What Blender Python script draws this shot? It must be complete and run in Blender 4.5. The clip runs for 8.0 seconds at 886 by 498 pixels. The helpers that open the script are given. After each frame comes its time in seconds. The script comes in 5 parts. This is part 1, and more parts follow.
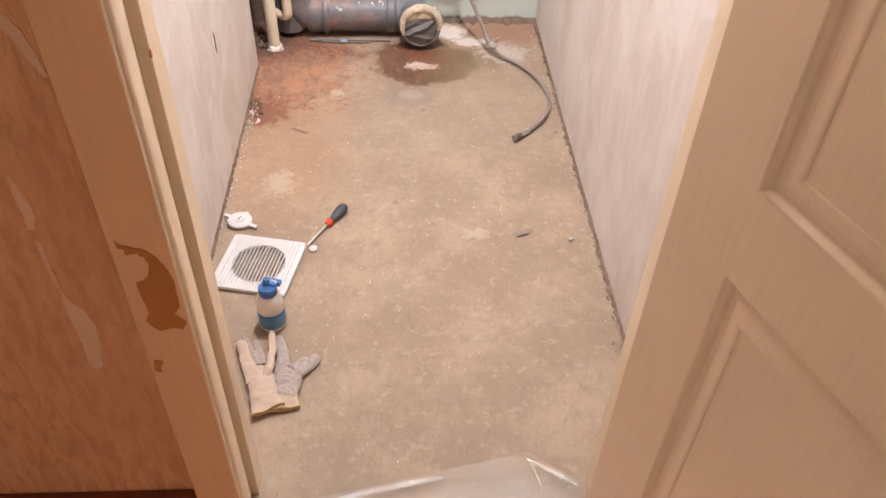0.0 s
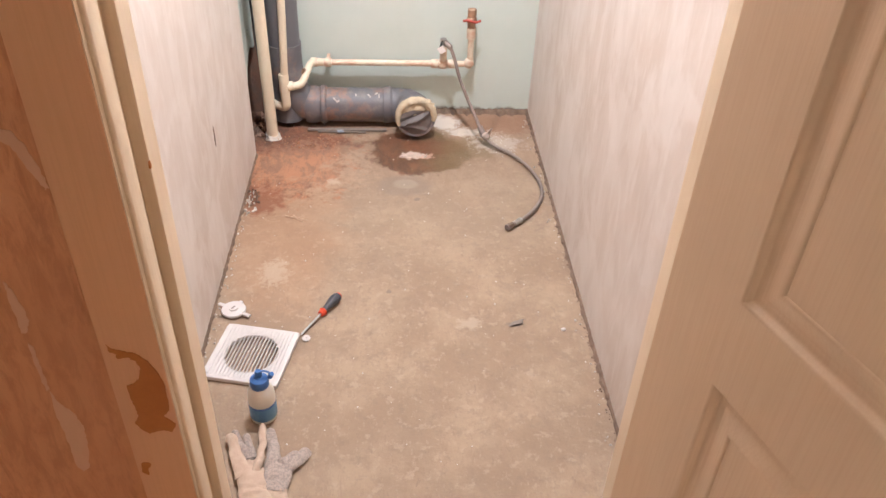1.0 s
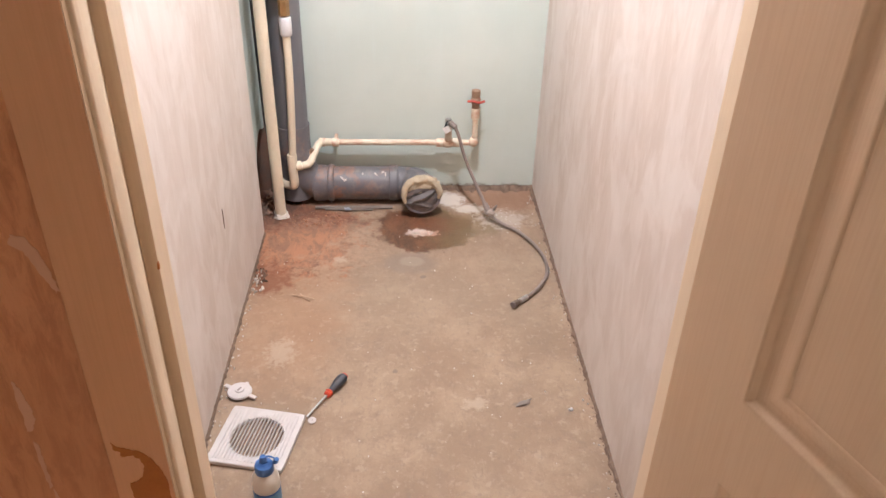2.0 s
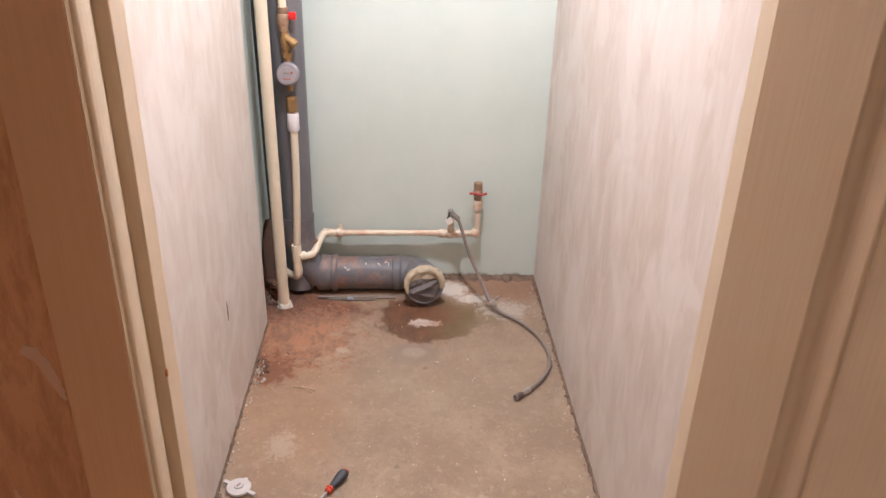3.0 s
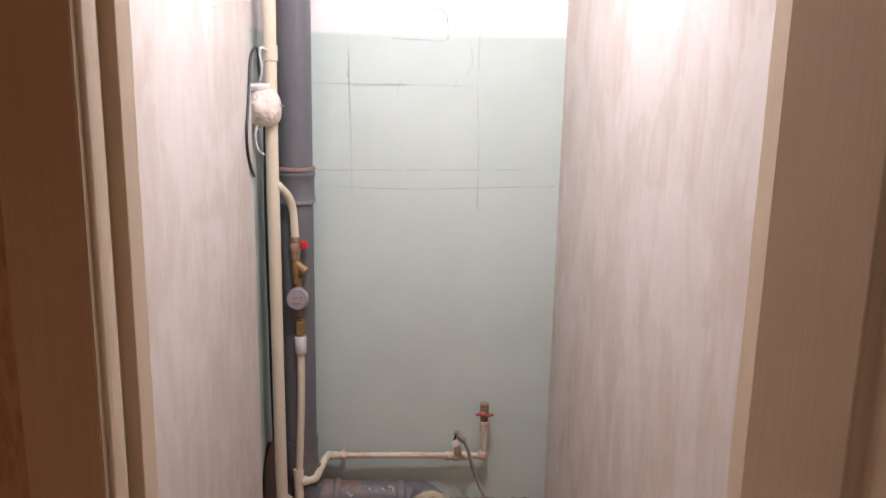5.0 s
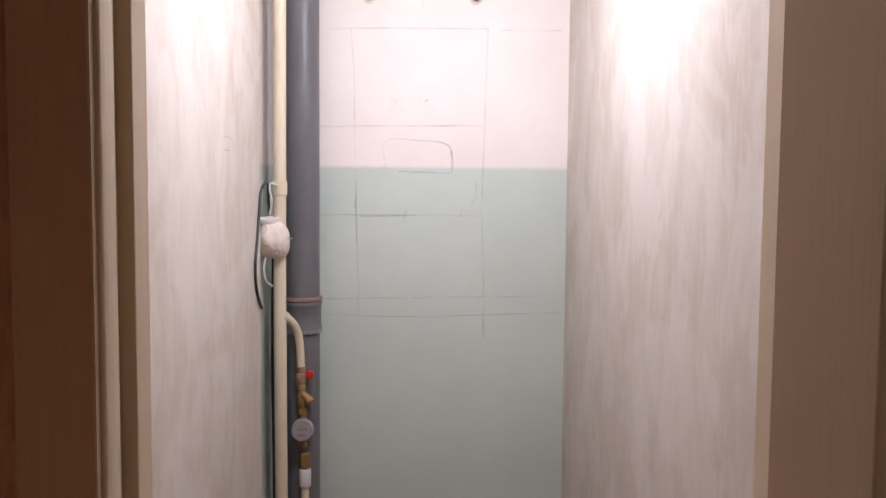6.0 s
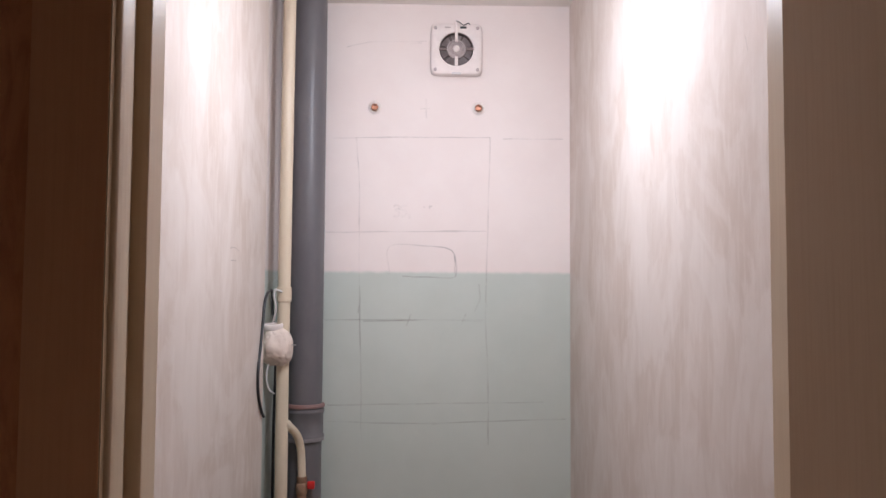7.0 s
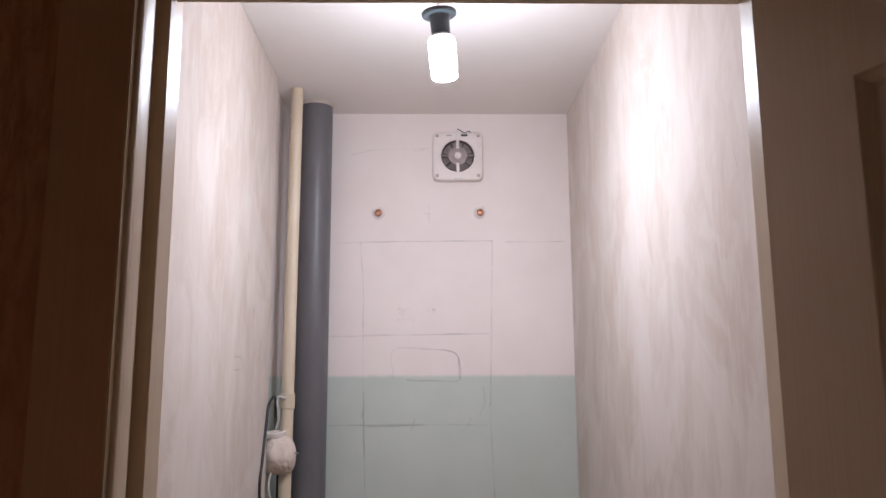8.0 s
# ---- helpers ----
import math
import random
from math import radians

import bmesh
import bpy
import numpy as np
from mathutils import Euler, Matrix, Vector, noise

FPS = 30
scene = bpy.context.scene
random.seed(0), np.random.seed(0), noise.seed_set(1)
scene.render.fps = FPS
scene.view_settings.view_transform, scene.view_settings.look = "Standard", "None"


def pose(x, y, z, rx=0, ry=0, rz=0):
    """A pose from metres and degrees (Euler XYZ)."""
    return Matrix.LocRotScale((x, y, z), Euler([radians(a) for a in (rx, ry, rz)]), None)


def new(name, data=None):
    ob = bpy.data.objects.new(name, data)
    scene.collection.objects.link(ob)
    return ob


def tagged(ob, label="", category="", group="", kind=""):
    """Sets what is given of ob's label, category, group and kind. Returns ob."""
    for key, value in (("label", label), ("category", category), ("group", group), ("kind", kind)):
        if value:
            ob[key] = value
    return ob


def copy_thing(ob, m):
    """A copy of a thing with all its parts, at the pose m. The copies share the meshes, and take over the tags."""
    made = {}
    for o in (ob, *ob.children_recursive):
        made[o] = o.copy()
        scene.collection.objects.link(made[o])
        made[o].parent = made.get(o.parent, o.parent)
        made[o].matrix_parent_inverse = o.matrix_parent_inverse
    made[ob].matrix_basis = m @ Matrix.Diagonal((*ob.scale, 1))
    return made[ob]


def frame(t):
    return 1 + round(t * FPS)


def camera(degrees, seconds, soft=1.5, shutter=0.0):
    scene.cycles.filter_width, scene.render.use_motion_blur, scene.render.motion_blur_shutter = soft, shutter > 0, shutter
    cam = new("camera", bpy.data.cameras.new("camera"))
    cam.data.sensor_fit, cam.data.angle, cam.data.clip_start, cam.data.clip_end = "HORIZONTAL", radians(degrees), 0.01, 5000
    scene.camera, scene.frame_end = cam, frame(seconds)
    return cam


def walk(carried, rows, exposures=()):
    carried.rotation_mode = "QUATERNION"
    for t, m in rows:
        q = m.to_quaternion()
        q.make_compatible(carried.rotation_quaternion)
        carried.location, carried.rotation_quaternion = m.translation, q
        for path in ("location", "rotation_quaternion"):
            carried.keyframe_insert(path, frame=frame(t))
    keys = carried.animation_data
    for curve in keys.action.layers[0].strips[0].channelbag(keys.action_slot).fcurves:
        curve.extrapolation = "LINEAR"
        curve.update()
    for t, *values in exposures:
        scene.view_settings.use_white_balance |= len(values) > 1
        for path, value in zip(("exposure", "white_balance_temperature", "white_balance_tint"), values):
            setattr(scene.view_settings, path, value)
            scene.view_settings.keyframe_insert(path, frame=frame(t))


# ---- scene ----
cam = camera(58.7, 8.0)
# seconds, x, y, z, tilt, roll, yaw
PATH = [
    (0, 0.000, -2.682, 1.338, 47.32, 2.27, -4.12),
    (0.5, 0.002, -2.675, 1.354, 50.02, 2.79, -4.25),
    (1, 0.006, -2.671, 1.373, 52.90, 2.52, -4.22),
    (2.5, 0.012, -2.659, 1.427, 60.33, 1.24, -3.00),
    (3, 0.005, -2.660, 1.446, 63.55, 1.64, -3.05),
    (3.5, 0.010, -2.661, 1.473, 66.65, 1.36, -2.89),
    (4, 0.006, -2.659, 1.483, 70.51, 1.67, -2.84),
    (4.5, 0.005, -2.655, 1.493, 74.10, 1.35, -2.50),
    (5.8, 0.008, -2.663, 1.556, 84.84, 0.73, -1.70),
    (6, 0.007, -2.665, 1.564, 86.34, 0.48, -1.61),
    (6.5, 0.006, -2.668, 1.556, 90.45, 0.31, -1.50),
    (7, -0.001, -2.668, 1.606, 93.04, 0.34, -1.46),
    (7.5, 0.003, -2.672, 1.609, 96.48, 0.01, -1.23),
    (8, 0.006, -2.689, 1.639, 99.77, -0.27, -1.05),
]
# seconds, stops, kelvin, tint
EXPOSURES = [(0, 2.93, 6330, 8.5), (1, 2.87, 6330, 8.5), (2.5, 2.55, 6350, 10.5), (3.5, 2.19, 6360, 11.5), (4.5, 1.76, 6360, 12.5), (6, 0.87, 6390, 14.5), (7, 0.46, 6390, 15), (8, 0.15, 6340, 15)]
walk(cam, [(t, pose(x, y, z, tilt, 0, yaw) @ pose(0, 0, 0, 0, 0, roll)) for t, x, y, z, tilt, roll, yaw in PATH], EXPOSURES)

# ---- light ----
BULB = 66.0
DOME = 620.0
# glow of the lamp's greyish shoulder, added to brighten the ceiling
SHOULDER = 240.0
world = bpy.data.worlds.new("world")
scene.world = world
world.use_nodes = True
world.node_tree.nodes["Background"].inputs[0].default_value = (0.9, 0.85, 0.8, 1)
world.node_tree.nodes["Background"].inputs[1].default_value = 0.0


# ---- materials ----
def mat(name, colour, rough=0.6, metal=0.0, second=None, scale=(8, 8, 8), amount=0.5, bump=0.0, bump_scale=60.0, spread=(0.4, 0.6), emit=0.0, gloss=0.5, detail=6.0, rough_var=0.0):
    """A surface with two scales of variation in its own metres."""
    m = bpy.data.materials.new(name)
    m.use_nodes = True
    nt = m.node_tree
    b = nt.nodes["Principled BSDF"]
    b.inputs["Base Color"].default_value = (*colour, 1)
    b.inputs["Roughness"].default_value = rough
    b.inputs["Metallic"].default_value = metal
    b.inputs["Specular IOR Level"].default_value = gloss
    co = nt.nodes.new("ShaderNodeTexCoord")
    if second:
        mp = nt.nodes.new("ShaderNodeMapping")
        mp.inputs["Scale"].default_value = scale
        nt.links.new(co.outputs["Object"], mp.inputs[0])
        n = nt.nodes.new("ShaderNodeTexNoise")
        n.inputs["Scale"].default_value = 1.0
        n.inputs["Detail"].default_value = detail
        n.inputs["Roughness"].default_value = 0.65
        nt.links.new(mp.outputs[0], n.inputs["Vector"])
        r = nt.nodes.new("ShaderNodeMapRange")
        r.inputs[1].default_value, r.inputs[2].default_value = spread
        r.inputs[4].default_value = amount
        nt.links.new(n.outputs[0], r.inputs[0])
        x = nt.nodes.new("ShaderNodeMix")
        x.data_type = "RGBA"
        x.inputs[6].default_value = (*colour, 1)
        x.inputs[7].default_value = (*second, 1)
        nt.links.new(r.outputs[0], x.inputs[0])
        nt.links.new(x.outputs[2], b.inputs["Base Color"])
        if rough_var:
            r2 = nt.nodes.new("ShaderNodeMapRange")
            r2.inputs[1].default_value, r2.inputs[2].default_value = spread
            r2.inputs[3].default_value, r2.inputs[4].default_value = rough, rough + rough_var
            nt.links.new(n.outputs[0], r2.inputs[0])
            nt.links.new(r2.outputs[0], b.inputs["Roughness"])
    if bump:
        n2 = nt.nodes.new("ShaderNodeTexNoise")
        n2.inputs["Scale"].default_value = bump_scale
        n2.inputs["Detail"].default_value = 5
        nt.links.new(co.outputs["Object"], n2.inputs["Vector"])
        bp = nt.nodes.new("ShaderNodeBump")
        bp.inputs["Strength"].default_value = bump
        bp.inputs["Distance"].default_value = 0.004
        nt.links.new(n2.outputs[0], bp.inputs["Height"])
        nt.links.new(bp.outputs[0], b.inputs["Normal"])
    if emit:
        b.inputs["Emission Color"].default_value = (*colour, 1)
        b.inputs["Emission Strength"].default_value = emit
    return m


class Nodes:
    """Short hand for longer node chains."""

    def __init__(self, m):
        self.nt = m.node_tree
        self.bsdf = self.nt.nodes["Principled BSDF"]
        self.co = self.nt.nodes.new("ShaderNodeTexCoord").outputs["Object"]

    def put(self, socket, value):
        if hasattr(value, "is_linked"):
            self.nt.links.new(value, socket)
        else:
            socket.default_value = value

    def mapped(self, scale, turn=(0, 0, 0), shift=(0, 0, 0), vector=None):
        n = self.nt.nodes.new("ShaderNodeMapping")
        self.nt.links.new(vector or self.co, n.inputs[0])
        n.inputs["Location"].default_value, n.inputs["Rotation"].default_value, n.inputs["Scale"].default_value = shift, turn, scale
        return n.outputs[0]

    def noise(self, scale, detail=5.0, rough=0.6, vector=None, warp=0.0):
        n = self.nt.nodes.new("ShaderNodeTexNoise")
        self.nt.links.new(vector or self.co, n.inputs["Vector"])
        n.inputs["Scale"].default_value, n.inputs["Detail"].default_value = scale, detail
        n.inputs["Roughness"].default_value, n.inputs["Distortion"].default_value = rough, warp
        return n.outputs[0]

    def ramp(self, value, low, high, a=0.0, b=1.0):
        n = self.nt.nodes.new("ShaderNodeMapRange")
        n.interpolation_type = "SMOOTHSTEP"
        self.nt.links.new(value, n.inputs[0])
        for i, k in zip((1, 2, 3, 4), (low, high, a, b)):
            n.inputs[i].default_value = k
        return n.outputs[0]

    def math(self, op, a, b=0.0, clamp=False):
        n = self.nt.nodes.new("ShaderNodeMath")
        n.operation, n.use_clamp = op, clamp
        self.put(n.inputs[0], a)
        self.put(n.inputs[1], b)
        return n.outputs[0]

    def mix(self, fac, a, b):
        n = self.nt.nodes.new("ShaderNodeMix")
        n.data_type = "RGBA"
        self.put(n.inputs[0], fac)
        self.put(n.inputs[6], a if hasattr(a, "is_linked") else (*a, 1))
        self.put(n.inputs[7], b if hasattr(b, "is_linked") else (*b, 1))
        return n.outputs[2]

    def axes(self):
        n = self.nt.nodes.new("ShaderNodeSeparateXYZ")
        self.nt.links.new(self.co, n.inputs[0])
        return n.outputs

    def blot(self, centre, size, edge=0.5, wobble=0.5, scale=14.0):
        """A stain: 1 inside an uneven ellipse, 0 outside."""
        v = self.mapped((1 / size[0], 1 / size[1], 0), shift=(-centre[0] / size[0], -centre[1] / size[1], 0))
        n = self.nt.nodes.new("ShaderNodeVectorMath")
        n.operation = "LENGTH"
        self.nt.links.new(v, n.inputs[0])
        d = self.math("ADD", n.outputs["Value"], self.math("MULTIPLY", self.math("SUBTRACT", self.noise(scale, 6, 0.7), 0.5), wobble * 2))
        return self.ramp(d, 1 + edge / 2, 1 - edge / 2)

    def bump(self, height, strength=0.3, distance=0.004):
        n = self.nt.nodes.new("ShaderNodeBump")
        n.inputs["Strength"].default_value, n.inputs["Distance"].default_value = strength, distance
        self.nt.links.new(height, n.inputs["Height"])
        self.nt.links.new(n.outputs[0], self.bsdf.inputs["Normal"])

    def colour(self, c):
        self.nt.links.new(c, self.bsdf.inputs["Base Color"])


def concrete_floor():
    m = mat("concrete_floor", (0.42, 0.34, 0.26), 0.8)
    k = Nodes(m)
    c = k.mix(k.ramp(k.noise(5, 6, 0.65), 0.38, 0.66), (0.272, 0.185, 0.121), (0.348, 0.246, 0.164))
    c = k.mix(k.ramp(k.noise(22, 6, 0.7), 0.5, 0.7, 0, 0.5), c, (0.205, 0.148, 0.108))
    c = k.mix(k.ramp(k.noise(38, 4, 0.6, k.mapped((1, 1, 1), shift=(3, 1, 0))), 0.54, 0.68, 0, 0.42), c, (0.43, 0.322, 0.232))
    c = k.mix(k.ramp(k.noise(140, 3, 0.6), 0.62, 0.75, 0, 0.35), c, (0.2, 0.15, 0.11))
    c = k.mix(k.ramp(k.noise(11, 7, 0.7, k.mapped((1, 0.7, 1), shift=(7, 2, 0)), 0.8), 0.5, 0.7, 0, 0.5), c, (0.24, 0.165, 0.115))
    c = k.mix(k.ramp(k.noise(70, 5, 0.7, k.mapped((1, 0.35, 1), shift=(1, 5, 0))), 0.6, 0.7, 0, 0.45), c, (0.2, 0.14, 0.1))
    c = k.mix(k.ramp(k.noise(48, 6, 0.72, k.mapped((1, 0.5, 1), shift=(5, 9, 0)), 0.5), 0.5, 0.64, 0, 0.3), c, (0.225, 0.155, 0.104))
    c = k.mix(k.ramp(k.noise(95, 5, 0.7, k.mapped((1, 0.45, 1), shift=(9, 4, 0))), 0.57, 0.68, 0, 0.2), c, (0.47, 0.36, 0.265))
    # rusty film towards the back, brick dust by the pipes, damp stain, chalk
    break_up = k.ramp(k.noise(26, 8, 0.78, k.mapped((1, 0.45, 1), shift=(2, 3, 0)), 0.6), 0.4, 0.6)
    c = k.mix(k.math("MULTIPLY", k.blot((0.02, -0.2), (0.56, 0.4), 0.9, 0.7, 8), 0.5), c, k.mix(break_up, (0.215, 0.128, 0.08), (0.32, 0.21, 0.14)))
    c = k.mix(k.math("MULTIPLY", k.blot((0.12, -0.55), (0.42, 0.3), 0.9, 0.5, 6), 0.3), c, (0.29, 0.215, 0.15))
    c = k.mix(k.math("MULTIPLY", k.blot((-0.33, -0.72), (0.16, 0.4), 1.0, 0.8, 9), 0.36), c, (0.37, 0.19, 0.1))
    c = k.mix(k.math("MULTIPLY", k.blot((-0.38, -0.36), (0.2, 0.24), 0.6, 1.3, 14), 0.92), c, k.mix(break_up, (0.13, 0.043, 0.02), (0.345, 0.118, 0.046)))
    c = k.mix(k.math("MULTIPLY", k.blot((-0.34, -0.25), (0.22, 0.075), 0.6, 1.2, 24), 0.85), c, k.mix(break_up, (0.11, 0.038, 0.02), (0.24, 0.08, 0.036)))
    c = k.mix(k.math("MULTIPLY", k.blot((-0.42, -0.22), (0.2, 0.1), 0.6, 0.8, 22), 0.8), c, (0.18, 0.07, 0.037))
    c = k.mix(k.math("MULTIPLY", k.blot((-0.42, -0.60), (0.075, 0.08), 0.7, 1.2, 30), 0.85), c, (0.2, 0.072, 0.034))
    c = k.mix(k.math("MULTIPLY", k.blot((-0.3, -0.4), (0.2, 0.16), 0.9, 1.6, 48), 0.3), c, (0.47, 0.3, 0.2))
    c = k.mix(k.math("MULTIPLY", k.blot((0.36, -0.09), (0.2, 0.09), 0.9, 1.0, 20), 0.6), c, (0.26, 0.125, 0.07))
    damp = k.blot((0.085, -0.305), (0.165, 0.15), 0.12, 0.62, 12)
    x = k.axes()[0]
    tone = k.ramp(k.math("ADD", x, k.math("MULTIPLY", k.noise(14, 6), 0.2)), 0.14, 0.32)
    c = k.mix(k.math("MULTIPLY", damp, k.ramp(x, 0.3, 0.16, 0.55, 0.9)), c, k.mix(tone, k.mix(break_up, (0.095, 0.042, 0.022), (0.165, 0.064, 0.03)), (0.16, 0.1, 0.046)))
    c = k.mix(k.math("MULTIPLY", k.blot((0.15, -0.27), (0.11, 0.045), 0.6, 1.0, 24), 0.55), c, (0.18, 0.066, 0.033))
    c = k.mix(k.math("MULTIPLY", k.blot((0.27, -0.275), (0.1, 0.07), 0.8, 0.9, 18), 0.55), c, (0.17, 0.115, 0.055))
    c = k.mix(k.math("MULTIPLY", k.blot((0.180, -0.094), (0.055, 0.05), 0.8, 1.0, 22), 0.92), c, (0.62, 0.54, 0.465))
    c = k.mix(k.math("MULTIPLY", k.blot((0.249, -0.164), (0.06, 0.03), 0.8, 1.3, 34), 0.85), c, (0.6, 0.52, 0.44))
    c = k.mix(k.math("MULTIPLY", k.blot((0.06, -0.33), (0.04, 0.022), 0.6, 1.6, 46), 0.85), c, (0.62, 0.49, 0.42))
    c = k.mix(k.math("MULTIPLY", k.blot((0.105, -0.335), (0.025, 0.018), 0.6, 1.6, 46), 0.75), c, (0.56, 0.36, 0.28))
    c = k.mix(k.math("MULTIPLY", k.blot((0.36, -0.24), (0.08, 0.06), 0.8, 1.5, 40), 0.55), c, (0.54, 0.46, 0.39))
    c = k.mix(k.math("MULTIPLY", k.blot((0.03, -0.52), (0.085, 0.06), 0.5, 0.5, 18), 0.4), c, (0.2, 0.16, 0.13))
    c = k.mix(k.math("MULTIPLY", k.blot((0.035, -0.51), (0.04, 0.026), 0.5, 0.5, 18), 0.5), c, (0.34, 0.27, 0.2))
    for centre, size in (((-0.33, -0.965), (0.035, 0.05)), ((0.193, -1.175), (0.03, 0.018)), ((-0.2, -0.5), (0.02, 0.015))):
        c = k.mix(k.math("MULTIPLY", k.blot(centre, size, 0.9, 2.0, 60), 0.45), c, (0.5, 0.40, 0.3))
    for centre, size in (((0.31, -1.18), (0.02, 0.008)), ((-0.015, -1.048), (0.007, 0.007)), ((0.07, -0.6), (0.009, 0.009))):
        c = k.mix(k.math("MULTIPLY", k.blot(centre, size, 0.7, 0.9, 80), 0.55), c, (0.15, 0.12, 0.105))
    c = k.mix(k.math("MULTIPLY", k.blot((-0.47, -0.12), (0.13, 0.17), 0.6, 0.9, 20), 0.9), c, k.mix(break_up, (0.1, 0.05, 0.033), (0.2, 0.085, 0.05)))
    k.colour(c)
    k.nt.links.new(k.ramp(damp, 0, 1, 0.82, 0.42), k.bsdf.inputs["Roughness"])
    h = k.math("ADD", k.math("MULTIPLY", k.noise(30, 7, 0.75), 0.7), k.math("MULTIPLY", k.noise(160, 3, 0.6), 0.3))
    k.bump(h, 0.55, 0.006)
    return m


def putty(name, base, warm, light):
    """Trowelled putty: long upright strokes, bare pinkish patches and thick white ones."""
    m = mat(name, base, 0.72)
    k = Nodes(m)
    a = k.noise(1.0, 6, 0.6, k.mapped((2.2, 2.6, 1.5), (0.15, 0, 0)), 0.6)
    b = k.noise(1.0, 7, 0.66, k.mapped((8, 9, 5.2), (0.25, 0, 0)), 0.5)
    t = k.noise(1.0, 8, 0.56, k.mapped((3.4, 3.8, 2.9), (0.3, 0, 0)), 1.0)
    t2 = k.noise(1.0, 7, 0.6, k.mapped((13, 15, 5.5), (-0.5, 0, 0)), 0.8)
    t3 = k.noise(1.0, 8, 0.58, k.mapped((6, 7, 3.0), (0.35, 0, 0), (4, 2, 1)), 0.9)
    streak = k.noise(1.0, 6, 0.62, k.mapped((50, 62, 7), (0.1, 0, 0)), 0.3)
    c = k.mix(k.ramp(a, 0.36, 0.66), base, warm)
    c = k.mix(k.ramp(b, 0.48, 0.7, 0, 0.45), c, light)
    c = k.mix(k.ramp(t, 0.48, 0.58, 0, 0.6), c, light)
    c = k.mix(k.ramp(t2, 0.48, 0.6, 0, 0.42), c, light)
    c = k.mix(k.ramp(t3, 0.49, 0.4, 0, 0.26), c, tuple(0.94 * q for q in warm))
    c = k.mix(k.ramp(streak, 0.5, 0.66, 0, 0.3), c, light)
    c = k.mix(k.ramp(streak, 0.45, 0.32, 0, 0.14), c, tuple(0.9 * q for q in warm))
    c = k.mix(k.ramp(k.noise(1.0, 7, 0.75, k.mapped((30, 34, 18))), 0.66, 0.74, 0, 0.35), c, tuple(0.74 * q for q in warm))
    k.colour(c)
    h = k.math("ADD", k.math("MULTIPLY", b, 0.4), k.math("MULTIPLY", k.ramp(t, 0.515, 0.56), 0.2))
    h = k.math("ADD", h, k.math("MULTIPLY", streak, 0.25))
    h = k.math("ADD", h, k.math("MULTIPLY", k.noise(60, 4), 0.2))
    k.bump(h, 0.26, 0.003)
    return m


def back_board():
    """Moisture-proof board, bare green below, primed off-white above."""
    m = mat("plasterboard", (0.5, 0.6, 0.54), 0.6)
    k = Nodes(m)
    z = k.axes()[2]
    edge = k.math("ADD", z, k.math("MULTIPLY", k.math("SUBTRACT", k.noise(30, 4), 0.5), 0.012))
    green = k.mix(k.ramp(k.noise(2.5, 5, 0.6), 0.35, 0.65), (0.565, 0.627, 0.57), (0.605, 0.662, 0.605))
    green = k.mix(k.ramp(k.noise(1.0, 4, 0.6, k.mapped((60, 60, 3))), 0.55, 0.7, 0, 0.25), green, (0.6, 0.67, 0.63))
    white = k.mix(k.ramp(k.noise(3, 5, 0.6), 0.35, 0.65), (0.865, 0.775, 0.735), (0.895, 0.815, 0.775))
    c = k.mix(k.ramp(edge, 1.660, 1.676), green, white)
    low = k.math("ADD", z, k.math("MULTIPLY", k.noise(25, 5, 0.7), 0.06))
    c = k.mix(k.ramp(low, 0.05, 0.034, 0, 0.9), c, (0.14, 0.085, 0.055))
    k.colour(c)
    k.bump(k.noise(70, 3), 0.12, 0.002)
    return m


def laminate(name, one, two, rough=0.36, relief=0.09):
    """Foil laminate with a fine embossed upright grain."""
    m = mat(name, one, rough)
    k = Nodes(m)
    g = k.noise(1.0, 4, 0.6, k.mapped((330, 330, 7)), 0.3)
    c = k.mix(k.ramp(g, 0.4, 0.66), one, two)
    c = k.mix(k.ramp(k.noise(2.5, 4), 0.4, 0.7, 0, 0.4), c, two)
    k.colour(c)
    k.bump(g, relief, 0.0015)
    return m


def old_wallpaper():
    m = mat("hall_wallpaper", (0.3, 0.11, 0.045), 0.75)
    k = Nodes(m)
    f = k.noise(1.0, 6, 0.7, k.mapped((60, 60, 14)), 0.5)
    c = k.mix(k.ramp(f, 0.4, 0.64), (0.76, 0.365, 0.185), (0.6, 0.26, 0.125))
    c = k.mix(k.ramp(k.noise(2.2, 4), 0.4, 0.7, 0, 0.5), c, (0.64, 0.29, 0.14))
    k.colour(c)
    k.bump(f, 0.4, 0.004)
    return m


def film_sheet(name, low, high):
    m = mat(name, (0.85, 0.8, 0.76), 0.2)
    k = Nodes(m)
    g = k.nt.nodes.new("ShaderNodeBsdfTransparent")
    x = k.nt.nodes.new("ShaderNodeMixShader")
    out = k.nt.nodes["Material Output"]
    k.nt.links.new(k.ramp(k.noise(12, 5), 0.35, 0.75, low, high), x.inputs[0])
    k.nt.links.new(g.outputs[0], x.inputs[1])
    k.nt.links.new(k.bsdf.outputs[0], x.inputs[2])
    k.nt.links.new(x.outputs[0], out.inputs[0])
    return m


